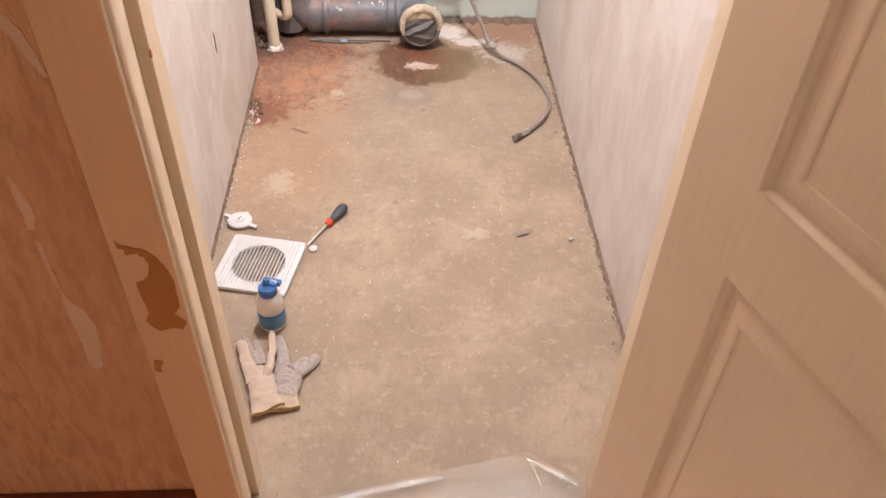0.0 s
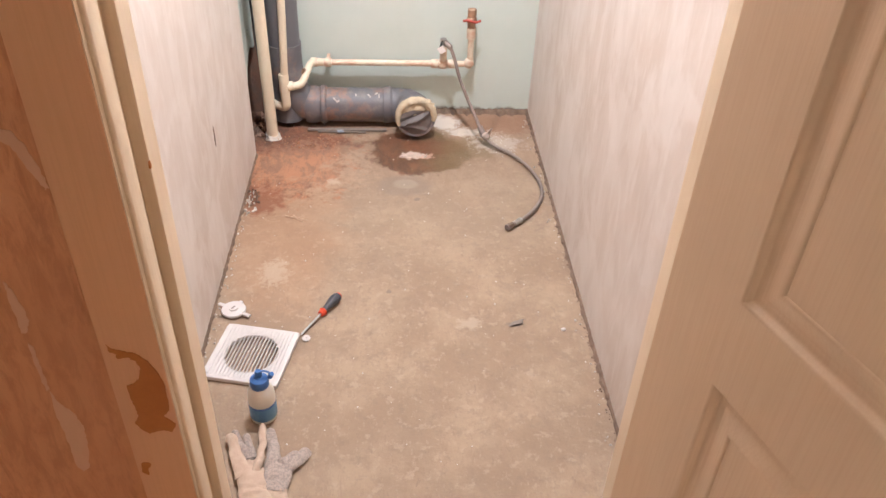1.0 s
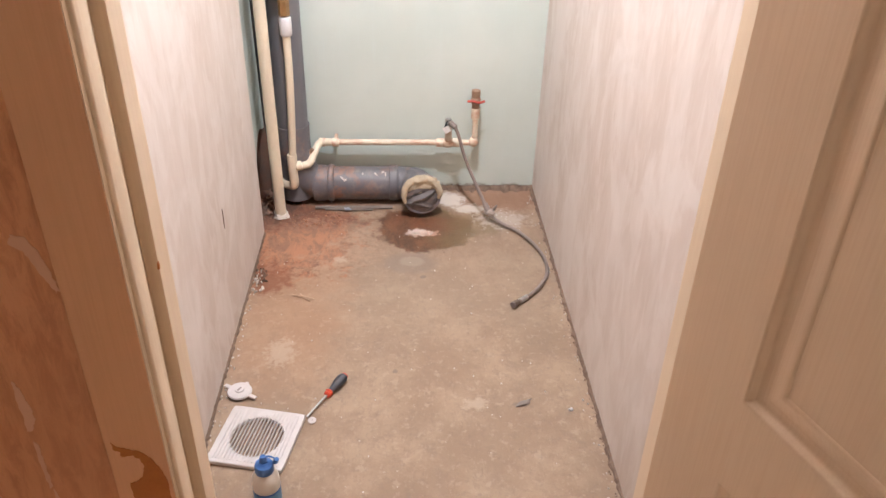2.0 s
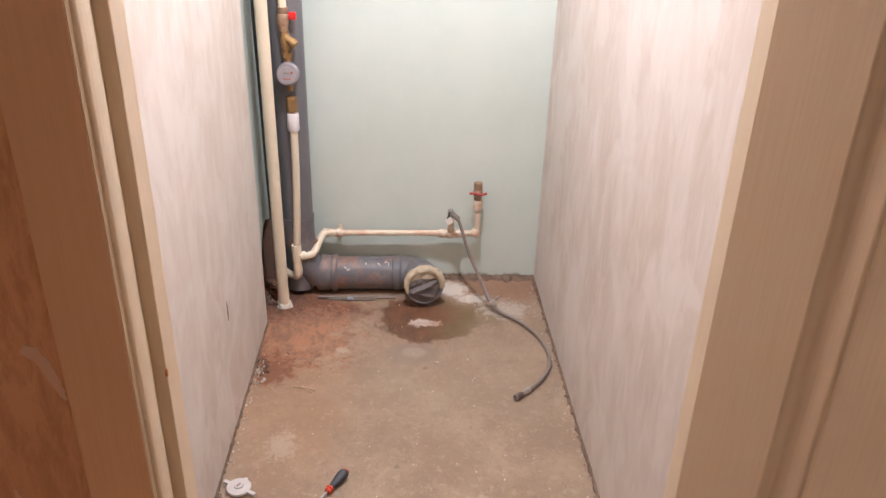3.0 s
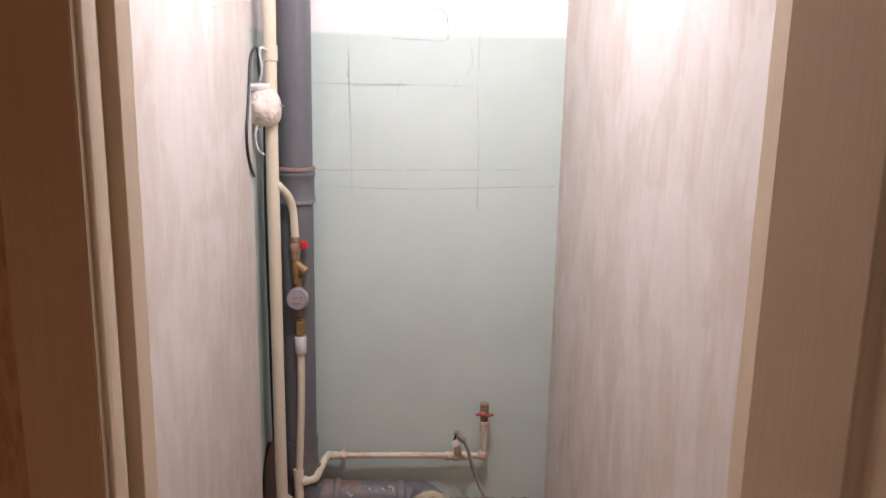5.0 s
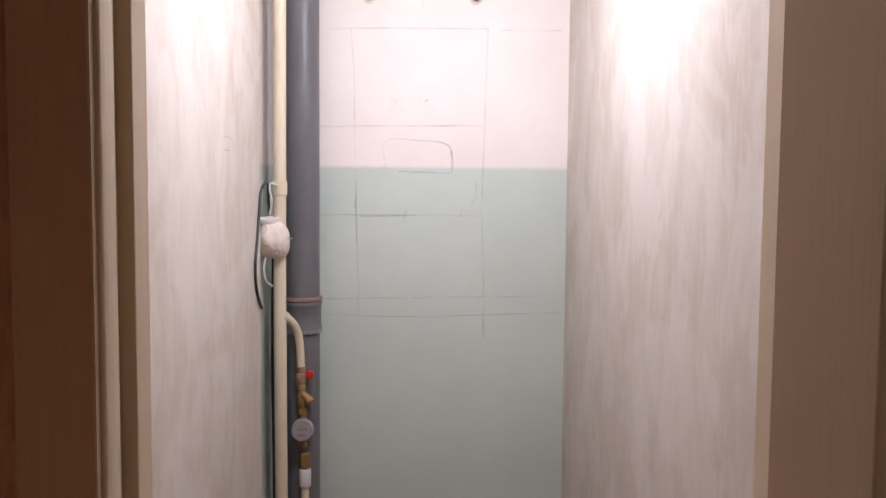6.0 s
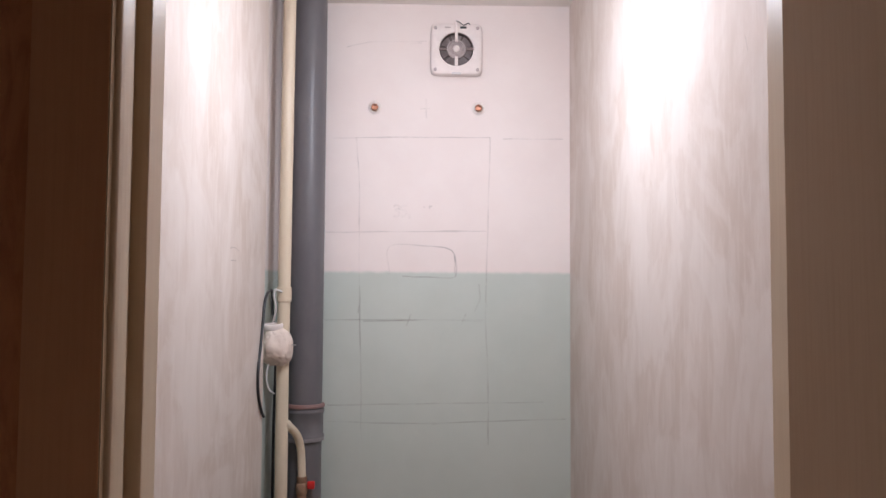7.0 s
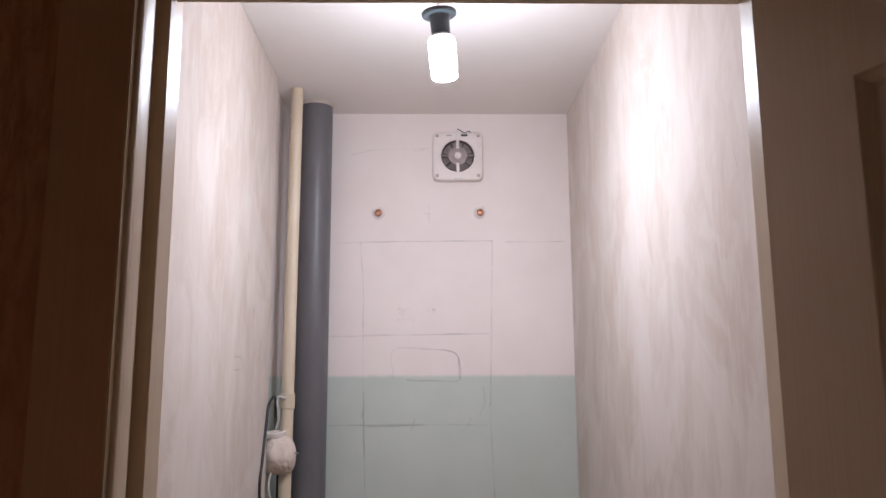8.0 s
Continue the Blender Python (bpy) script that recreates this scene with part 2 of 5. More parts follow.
def pencil():
    m = mat("pencil", (0.16, 0.16, 0.17), 0.5)
    k = Nodes(m)
    g = k.nt.nodes.new("ShaderNodeBsdfTransparent")
    x = k.nt.nodes.new("ShaderNodeMixShader")
    out = k.nt.nodes["Material Output"]
    k.nt.links.new(k.ramp(k.math("ADD", k.math("MULTIPLY", k.noise(5, 3), 0.75), k.math("MULTIPLY", k.noise(160, 3), 0.25)), 0.4, 0.68, 0.02, 0.29), x.inputs[0])
    k.nt.links.new(g.outputs[0], x.inputs[1])
    k.nt.links.new(k.bsdf.outputs[0], x.inputs[2])
    k.nt.links.new(x.outputs[0], out.inputs[0])
    return m


def dusty_pipe(name, smear=False):
    """Grey plastic with pale dust and smears of brick dust."""
    m = mat(name, (0.145, 0.135, 0.14), 0.5)
    k = Nodes(m)
    c = k.mix(k.ramp(k.noise(16, 6, 0.7), 0.48, 0.74, 0, 0.6), (0.135, 0.127, 0.135), (0.3, 0.25, 0.215))
    c = k.mix(k.ramp(k.noise(9, 7, 0.75, k.mapped((1.4, 1, 1), shift=(2, 0, 4))), 0.49, 0.68, 0, 0.6), c, (0.33, 0.17, 0.105))
    if smear:
        run = k.axes()[2]
        patch = k.math("MULTIPLY", k.ramp(run, 0.1, 0.15), k.ramp(run, 0.27, 0.19))
        c = k.mix(k.math("MULTIPLY", patch, k.ramp(k.noise(26, 6, 0.75), 0.46, 0.62, 0, 0.5)), c, (0.36, 0.16, 0.08))
    k.colour(c)
    k.bump(k.noise(90, 4), 0.15, 0.003)
    return m


FLOOR = concrete_floor()
PUTTY = putty("putty", (0.61, 0.522, 0.462), (0.552, 0.456, 0.39), (0.68, 0.61, 0.558))
BOARD = back_board()
LAMINATE = laminate("laminate", (0.74, 0.58, 0.41), (0.71, 0.545, 0.38))
DOORFOIL = laminate("door_foil", (0.78, 0.59, 0.42), (0.745, 0.55, 0.38), 0.42, 0.13)
CASING = laminate("brown_laminate", (0.78, 0.43, 0.235), (0.75, 0.405, 0.22))
WALLPAPER = old_wallpaper()
FILM = film_sheet("film_sheet", 0.1, 0.3)
FILMFOLD = film_sheet("film_fold", 0.12, 0.42)
PENCIL = pencil()
CEILING = mat("ceiling_paint", (0.87, 0.82, 0.78), 0.7, second=(0.83, 0.775, 0.73), scale=(3, 3, 3), bump=0.1, bump_scale=50)
# pale tone of the unseen hallway walls, chosen to bounce light
HALLBOUNCE = mat("hall_bounce", (0.86, 0.72, 0.57), 0.7, second=(0.81, 0.67, 0.52), scale=(3, 3, 3), bump=0.1)
HALLFLOOR = mat("hall_floor", (0.62, 0.4, 0.27), 0.4, second=(0.55, 0.34, 0.22), scale=(4, 60, 4), bump=0.1)
CHERRY = mat("cherry_skirting", (0.2, 0.04, 0.012), 0.4, second=(0.13, 0.025, 0.01), scale=(6, 60, 60))
TORN = mat("bare_fibreboard", (0.52, 0.18, 0.045), 0.8, second=(0.43, 0.14, 0.034), scale=(40, 40, 40), bump=0.2, bump_scale=120)
PALEPAPER = mat("paper_backing", (0.78, 0.47, 0.3), 0.8, second=(0.7, 0.39, 0.24), scale=(30, 30, 12), bump=0.15)
GREYPIPE = mat("grey_plastic", (0.13, 0.125, 0.135), 0.36, second=(0.17, 0.165, 0.17), scale=(14, 14, 5), bump=0.05, bump_scale=40, rough_var=0.15)
BRICKDUST = mat("brick_dust", (0.42, 0.19, 0.1), 0.95, second=(0.4, 0.27, 0.19), scale=(60, 60, 60))
DUSTYPIPE = dusty_pipe("dusty_grey_plastic")
SMEAREDPIPE = dusty_pipe("smeared_grey_plastic", True)
CREAMPIPE = mat("cream_plastic", (0.72, 0.62, 0.47), 0.4, second=(0.66, 0.54, 0.4), scale=(20, 20, 6), bump=0.05)
DIRTYCREAM = mat("dirty_cream_plastic", (0.70, 0.60, 0.46), 0.45, second=(0.56, 0.3, 0.2), scale=(16, 40, 40), spread=(0.42, 0.62), amount=0.8, bump=0.1)
BRASS = mat("dull_brass", (0.34, 0.2, 0.08), 0.6, 0.5, second=(0.22, 0.12, 0.05), scale=(50, 50, 50), bump=0.1)
BRONZE = mat("stained_bronze", (0.4, 0.26, 0.17), 0.6, 0.35, second=(0.24, 0.13, 0.08), scale=(60, 60, 60), bump=0.2)
RED = mat("red_plastic", (0.62, 0.02, 0.02), 0.35, second=(0.5, 0.015, 0.015), scale=(30, 30, 30))
OLDRED = mat("worn_red_paint", (0.46, 0.06, 0.04), 0.5, second=(0.25, 0.06, 0.04), scale=(80, 80, 80))
METERGLASS = mat("meter_cover", (0.32, 0.28, 0.30), 0.25, second=(0.25, 0.22, 0.24), scale=(50, 50, 50))
METERFACE = mat("meter_face", (0.33, 0.295, 0.305), 0.3, second=(0.26, 0.23, 0.24), scale=(70, 70, 70))
WHITEPLASTIC = mat("white_plastic", (0.69, 0.655, 0.65), 0.4, second=(0.63, 0.59, 0.58), scale=(20, 20, 20), bump=0.03)
FLOORWHITE = mat("floor_white_plastic", (0.57, 0.52, 0.495), 0.5, second=(0.5, 0.45, 0.425), scale=(30, 30, 30), bump=0.04)
DUSTYWHITE = mat("dusty_white_plastic", (0.86, 0.785, 0.75), 0.55, second=(0.79, 0.71, 0.675), scale=(50, 50, 50), bump=0.05)
GYPSUMLUMP = mat("wrapped_white", (0.77, 0.66, 0.58), 0.6, second=(0.66, 0.54, 0.46), scale=(26, 26, 26), bump=0.4, bump_scale=45)
DARKPLASTIC = mat("dark_duct", (0.2, 0.155, 0.145), 0.6, second=(0.3, 0.24, 0.225), scale=(40, 40, 40))
FANGREY = mat("fan_grey", (0.5, 0.43, 0.415), 0.5, second=(0.33, 0.27, 0.26), scale=(60, 60, 60))
PLASTER = mat("dry_plaster", (0.86, 0.80, 0.76), 0.85, second=(0.76, 0.68, 0.62), scale=(60, 60, 60), bump=0.4, bump_scale=90)
COPPER = mat("bare_copper", (0.5, 0.25, 0.16), 0.35, 0.7, second=(0.35, 0.13, 0.07), scale=(70, 70, 70))
BLACK = mat("black_bakelite", (0.03, 0.04, 0.045), 0.35, second=(0.045, 0.055, 0.06), scale=(30, 30, 30))
BLACKCABLE = mat("black_cable", (0.02, 0.02, 0.022), 0.5, second=(0.04, 0.04, 0.04), scale=(60, 60, 60))
WHITECABLE = mat("white_cable", (0.7, 0.68, 0.66), 0.5, second=(0.6, 0.58, 0.56), scale=(60, 60, 60))
GLOWDOME = mat("lamp_dome", (0.93, 1.0, 1.11), 0.3, emit=DOME)
GLOWSHOULDER = mat("lamp_shoulder", (0.93, 1.0, 1.11), 0.3, emit=SHOULDER)
GLOW = mat("lamp_tube", (0.93, 1.0, 1.11), 0.3, emit=BULB)
LAMPBASE = mat("lamp_base", (0.75, 0.75, 0.77), 0.35, second=(0.7, 0.7, 0.7), scale=(20, 20, 20))
STEEL = mat("steel", (0.5, 0.49, 0.48), 0.3, 0.9, second=(0.35, 0.33, 0.31), scale=(60, 60, 60))
BRAID = mat("steel_braid", (0.29, 0.225, 0.195), 0.45, 0.35, second=(0.2, 0.16, 0.14), scale=(260, 260, 260), bump=0.6, bump_scale=380)
HANDLE = mat("black_rubber", (0.035, 0.037, 0.045), 0.5, second=(0.06, 0.06, 0.07), scale=(60, 60, 60))
ORANGE = mat("orange_red_plastic", (0.66, 0.07, 0.03), 0.4, second=(0.55, 0.05, 0.02), scale=(40, 40, 40))
BLUE = mat("blue_plastic", (0.035, 0.12, 0.33), 0.4, second=(0.05, 0.15, 0.4), scale=(40, 40, 40))
MILKY = mat("milky_bottle", (0.60, 0.55, 0.47), 0.35, second=(0.66, 0.62, 0.55), scale=(30, 30, 30))
LABEL = mat("blue_label", (0.07, 0.2, 0.38), 0.35, second=(0.14, 0.31, 0.46), scale=(40, 40, 25), spread=(0.45, 0.6))
BLUEGREY = mat("blue_grey_scrap", (0.3, 0.33, 0.38), 0.6, second=(0.22, 0.24, 0.28), scale=(80, 80, 80))
CLAMP = mat("clamp_grey", (0.22, 0.21, 0.215), 0.3, second=(0.3, 0.28, 0.28), scale=(40, 40, 40))
SEAL = mat("dull_red_seal", (0.24, 0.15, 0.14), 0.6, second=(0.3, 0.14, 0.11), scale=(30, 30, 30), bump=0.1)
DARKNUT = mat("dark_brown_metal", (0.13, 0.09, 0.07), 0.5, 0.4, second=(0.22, 0.15, 0.11), scale=(80, 80, 80), bump=0.2)
CRIMP = mat("dusty_crimp", (0.42, 0.34, 0.29), 0.7, 0.2, second=(0.26, 0.19, 0.15), scale=(70, 70, 70), bump=0.4, bump_scale=120)
KNIT = mat("cream_knit", (0.47, 0.345, 0.26), 0.9, second=(0.39, 0.28, 0.205), scale=(60, 60, 60), bump=0.3, bump_scale=420)
DOTTED = mat("grey_dotted_knit", (0.36, 0.285, 0.24), 0.85, second=(0.21, 0.168, 0.15), scale=(230, 230, 230), spread=(0.46, 0.54), bump=0.3, bump_scale=420, detail=1)
HEM = mat("yellow_hem", (0.52, 0.38, 0.17), 0.9, second=(0.45, 0.32, 0.15), scale=(120, 120, 120), bump=0.5, bump_scale=260)
FOAM = mat("dried_foam", (0.52, 0.43, 0.31), 0.85, second=(0.4, 0.31, 0.205), scale=(40, 40, 40), bump=0.6, bump_scale=110)
RAG = mat("crumpled_bag", (0.13, 0.112, 0.108), 0.5, second=(0.19, 0.16, 0.148), scale=(14, 40, 40), bump=0.35, bump_scale=60)
RUBBLE = mat("crumbled_mortar", (0.2, 0.13, 0.09), 0.95, second=(0.09, 0.055, 0.038), scale=(40, 40, 40), bump=0.8, bump_scale=90)
PALECHIP = mat("plaster_chips", (0.6, 0.54, 0.48), 0.9, second=(0.42, 0.34, 0.27), scale=(60, 60, 60), bump=0.4)
DARKHOLE = mat("hole_masonry", (0.2, 0.125, 0.09), 0.95, second=(0.3, 0.14, 0.085), scale=(18, 18, 18), bump=0.8, bump_scale=50)
TWIG = mat("dry_twig", (0.5, 0.34, 0.23), 0.9, second=(0.36, 0.22, 0.14), scale=(90, 90, 90))
STRIP = mat("grey_profile", (0.19, 0.155, 0.13), 0.6, second=(0.27, 0.2, 0.16), scale=(12, 60, 60), bump=0.1)


# ---- building helpers ----
def mesh_of(name, bm, material, smooth=False):
    me = bpy.data.meshes.new(name)
    bmesh.ops.recalc_face_normals(bm, faces=bm.faces)
    bm.to_mesh(me)
    bm.free()
    me.materials.append(material)
    if smooth:
        for p in me.polygons:
            p.use_smooth = True
        me.set_sharp_from_angle(angle=radians(40))
    return me


def part(name, bm, material, parent, label="", smooth=False, m=None):
    ob = new(name, mesh_of(name, bm, material, smooth))
    ob.parent = parent
    if m is not None:
        ob.matrix_basis = m
    return tagged(ob, label)


def thing(name, label, category, m=None, group="", kind=""):
    ob = new(name)
    ob.empty_display_size = 0.05
    if m is not None:
        ob.matrix_basis = m
    return tagged(ob, label, category, group, kind)


def solid(name, bm, material, label, category, kind="", smooth=False, m=None, group=""):
    ob = new(name, mesh_of(name, bm, material, smooth))
    if m is not None:
        ob.matrix_basis = m
    return tagged(ob, label, category, group, kind)


def block(a, b, bevel=0.0, bm=None):
    bm = bm or bmesh.new()
    c = [(p + q) / 2 for p, q in zip(a, b)]
    d = [abs(q - p) for p, q in zip(a, b)]
    made = bmesh.ops.create_cube(bm, size=1, matrix=Matrix.Translation(c) @ Matrix.Diagonal((*d, 1)))
    if bevel:
        edges = {e for v in made["verts"] for e in v.link_edges}
        bmesh.ops.bevel(bm, geom=list(edges), offset=bevel, segments=2, affect="EDGES", profile=0.5)
    return bm


def prism(points, lo, hi, axis="z", bm=None, bevel=0.0):
    """A plan outline drawn up between two heights of an axis."""
    bm = bm or bmesh.new()
    put = {"z": lambda p, h: (p[0], p[1], h), "y": lambda p, h: (p[0], h, p[1]), "x": lambda p, h: (h, p[0], p[1])}[axis]
    low = [bm.verts.new(put(p, lo)) for p in points]
    high = [bm.verts.new(put(p, hi)) for p in points]
    bm.faces.new(low)
    bm.faces.new(high)
    n = len(points)
    for i in range(n):
        bm.faces.new((low[i], low[(i + 1) % n], high[(i + 1) % n], high[i]))
    if bevel:
        bmesh.ops.bevel(bm, geom=list(bm.edges), offset=bevel, segments=2, affect="EDGES", profile=0.5)
    return bm


def lathe(profile, n=28, bm=None, m=None):
    """Radius and height pairs turned round z."""
    bm = bm or bmesh.new()
    rings, before = [], set(bm.verts)
    for r, h in profile:
        rings.append([bm.verts.new((r * math.cos(2 * math.pi * i / n), r * math.sin(2 * math.pi * i / n), h)) for i in range(n)] if r > 1e-6 else [bm.verts.new((0, 0, h))])
    for a, b in zip(rings, rings[1:]):
        for i in range(n):
            j = (i + 1) % n
            if len(a) == 1 and len(b) == 1:
                continue
            if len(a) == 1:
                bm.faces.new((a[0], b[j], b[i]))
            elif len(b) == 1:
                bm.faces.new((a[i], a[j], b[0]))
            else:
                bm.faces.new((a[i], a[j], b[j], b[i]))
    if m is not None:
        bmesh.ops.transform(bm, matrix=m, verts=[v for v in bm.verts if v not in before])
    return bm


def glide(points, steps=8):
    """A smooth line through the points."""
    p = [Vector(q) for q in points]
    p = [2 * p[0] - p[1], *p, 2 * p[-1] - p[-2]]
    out = []
    for a, b, c, d in zip(p, p[1:], p[2:], p[3:]):
        for i in range(steps):
            t = i / steps
            out.append(0.5 * ((2 * b) + (c - a) * t + (2 * a - 5 * b + 4 * c - d) * t * t + (3 * b - a - 3 * c + d) * t ** 3))
    return [*out, p[-2]]


def tube(points, radius, n=14, bm=None, caps=True):
    """A round tube along a line; radius is a number or a function of 0..1."""
    bm = bm or bmesh.new()
    p = [Vector(q) for q in points]
    rings, side = [], None
    for i, q in enumerate(p):
        way = (p[min(i + 1, len(p) - 1)] - p[max(i - 1, 0)]).normalized()
        if side is None:
            side = way.orthogonal().normalized()
        side = (side - way * side.dot(way)).normalized()
        up = way.cross(side)
        r = radius(i / (len(p) - 1)) if callable(radius) else radius
        rings.append([bm.verts.new(q + r * (math.cos(2 * math.pi * k / n) * side + math.sin(2 * math.pi * k / n) * up)) for k in range(n)])
    for a, b in zip(rings, rings[1:]):
        for k in range(n):
            bm.faces.new((a[k], a[(k + 1) % n], b[(k + 1) % n], b[k]))
    if caps:
        bm.faces.new(rings[0])
        bm.faces.new(rings[-1])
    return bm


def along(a, b):
    """The pose of a turned part whose z runs from a to b."""
    a, b = Vector(a), Vector(b)
    return Matrix.Translation(a) @ (b - a).to_track_quat("Z", "Y").to_matrix().to_4x4()


def lump(size, seed, rough=0.25, sub=3, m=None, bm=None, freq=1.5):
    """An uneven rounded lump."""
    bm = bm or bmesh.new()
    before = set(bm.verts)
    bmesh.ops.create_icosphere(bm, subdivisions=sub, radius=1)
    for v in bm.verts:
        if v not in before:
            k = 1 + rough * noise.noise(v.co * freq + Vector((seed, 0, 0)))
            v.co = Vector((v.co.x * size[0], v.co.y * size[1], v.co.z * size[2])) * k
    if m is not None:
        bmesh.ops.transform(bm, matrix=m, verts=[v for v in bm.verts if v not in before])
    return bm


# ---- structure ----
XL, XR, YB, YF = -0.466, 0.50, 0.0, -1.887
TOP = 2.591


def sheet(x0, x1, y0, y1, nx, ny, height, bm=None):
    bm = bm or bmesh.new()
    g = [[bm.verts.new((x0 + (x1 - x0) * i / nx, y0 + (y1 - y0) * j / ny, 0)) for i in range(nx + 1)] for j in range(ny + 1)]
    for row in g:
        for v in row:
            v.co.z = height(v.co.x, v.co.y)
    for j in range(ny):
        for i in range(nx):
            bm.faces.new((g[j][i], g[j][i + 1], g[j + 1][i + 1], g[j + 1][i]))
    return bm


def uneven(x, y):
    return 0.003 * noise.noise((3 * x, 3 * y, 0)) + 0.0018 * noise.noise((14 * x, 14 * y, 4)) - 0.001


bm = sheet(-0.62, 0.6, -1.935, 0.14, 90, 150, uneven)
solid("floor", bm, FLOOR, "bare stained concrete screed floor of the small toilet room", "floor", "structure", smooth=True)
solid("hall_floor", block((-1.1, -3.05, -0.06), (1.3, -1.935, 0.0)), HALLFLOOR, "reddish brown hallway floor covering", "floor", "structure")
solid("ceiling", block((-0.62, -1.96, TOP), (0.62, 0.14, TOP + 0.1)), CEILING, "off-white painted ceiling", "ceiling", "structure")
wall_back = solid("wall_back", block((-0.6, 0.0, 0.0), (0.6, 0.1, TOP)), BOARD, "plasterboard wall, green below and primed off-white above", "wall", "structure")
solid("wall_right", block((XR, -1.9, 0.0), (XR + 0.1, 0.0, TOP)), PUTTY, "wall with streaky trowelled white putty", "wall", "structure")
solid("wall_left", block((XL - 0.14, -1.9, 0.0), (XL, -0.33, TOP), 0.004), PUTTY, "wall with streaky trowelled white putty", "wall", "structure")

# green side panel by the pipes, cut away round the drain
cut = [(-0.33, 0.0), (-0.33, TOP), (0.0, TOP), (0.0, 0.25), (-0.06, 0.265), (-0.10, 0.285), (-0.15, 0.275), (-0.19, 0.245), (-0.222, 0.19), (-0.245, 0.13), (-0.265, 0.07), (-0.28, 0.0)]
bm = prism(cut, -0.502, -0.490, "x")
solid("wall_left_panel", bm, BOARD, "green plasterboard side panel cut away round the drain", "wall", "structure")
# masonry-brown patch before the back wall, standing in for the hole's dark depth
rough_hole = [(-0.57, 0.0), (-0.40, 0.0), (-0.41, 0.05), (-0.435, 0.1), (-0.44, 0.17), (-0.452, 0.22), (-0.456, 0.28), (-0.468, 0.32), (-0.49, 0.345), (-0.53, 0.35), (-0.57, 0.34)]
solid("wall_hole_patch", prism(rough_hole, -0.022, -0.0005, "y"), DARKHOLE, "ragged masonry-brown patch standing in for the dark hole round the drain", "wall", "structure")
bm = block((-0.60, -0.33, 0.0), (-0.57, 0.0, TOP))
solid("wall_left_core", bm, DARKHOLE, "rough dark masonry behind the cut panel", "wall", "structure")

# partition with the doorway
bm = block((-1.1, -1.953, 0), (-0.297, -1.9, TOP))
wall_front = solid("wall_hall_left", bm, WALLPAPER, "hallway wall in torn reddish brown wallpaper", "wall", "structure")
solid("wall_hall_right", block((0.380, -1.953, 0), (1.3, -1.9, TOP)), WALLPAPER, "hallway wall in reddish brown wallpaper", "wall", "structure")
solid("wall_hall_over", block((-0.297, -1.953, 2.09), (0.380, -1.9, TOP)), WALLPAPER, "hallway wall over the doorway", "wall", "structure")
# unseen walls and ceiling round the camera, added to bounce light into the hallway
solid("wall_unseen_rear", block((-1.1, -3.15, 0), (1.3, -3.05, TOP)), HALLBOUNCE, "unseen pale hallway wall, added to bounce light", "wall", "structure")
solid("wall_unseen_end", block((-1.2, -3.15, 0), (-1.1, -1.9, TOP)), HALLBOUNCE, "unseen pale hallway wall, added to bounce light", "wall", "structure")
solid("wall_unseen_far", block((1.3, -3.15, 0), (1.4, -1.9, TOP)), HALLBOUNCE, "unseen pale hallway wall, added to bounce light", "wall", "structure")
solid("unseen_hall_ceiling", block((-1.2, -3.15, TOP), (1.4, -1.96, TOP + 0.1)), CEILING, "unseen off-white hallway ceiling, added to bounce light", "ceiling", "structure")
solid("baseboard", block((-1.1, -1.971, 0), (-0.349, -1.953, 0.112), 0.003), CHERRY, "dark cherry skirting board", "skirting", "structure")

# door frame
door_frame = thing("door_frame", "cream laminated door frame with torn foil", "door frame", kind="structure")
SX, SL = 0.348, -0.268
left = [(-0.297, -1.968), (-0.2735, -1.968), (-0.2718, -1.9655), (-0.2712, -1.958), (-0.2714, -1.948), (-0.2722, -1.938), (-0.2738, -1.930), (-0.2765, -1.925), (-0.284, -1.925), (-0.284, -1.901), (SL, -1.901), (SL, -1.8605), (-0.297, -1.8605)]
right = [(0.380, -1.965), (0.3585, -1.965), (0.3585, -1.93), (SX, -1.93), (SX, -1.885), (0.380, -1.885)]
over = [(-1.965, 2.09), (-1.965, 2.062), (-1.93, 2.062), (-1.93, 2.05), (-1.885, 2.05), (-1.885, 2.09)]
part("jamb", prism(left, 0.0, 2.09, bevel=0.0012), LAMINATE, door_frame)
part("jamb", prism(right, 0.0, 2.09, bevel=0.0012), LAMINATE, door_frame)
part("head", prism(over, SL + 0.0005, SX - 0.0005, "x", bevel=0.0012), LAMINATE, door_frame)
casing = part("casing", block((-0.347, -1.977, 0), (-0.278, -1.953, 2.15), 0.001), CASING, door_frame)
part("foil_edge", block((-0.2779, -1.9762, 0), (-0.2768, -1.953, 2.071)), LAMINATE, casing, "pale foil edge")
part("casing", block((0.3675, -1.977, 0), (0.443, -1.953, 2.15), 0.003), CASING, door_frame)
part("casing", block((-0.2775, -1.977, 2.072), (0.367, -1.953, 2.15), 0.003), CASING, door_frame)


def ragged(outline, y, depth, seed, rough=0.004):
    """A flat scrap with a torn edge, standing on a wall."""
    random.seed(seed)
    pts = []
    for i, a in enumerate(outline):
        b = outline[(i + 1) % len(outline)]
        for s in range(5):
            t = s / 5
            k = 0 if s == 0 else rough
            pts.append((a[0] + (b[0] - a[0]) * t + random.uniform(-k, k), a[1] + (b[1] - a[1]) * t + random.uniform(-k, k)))
    return prism(pts, y - depth, y, "y")


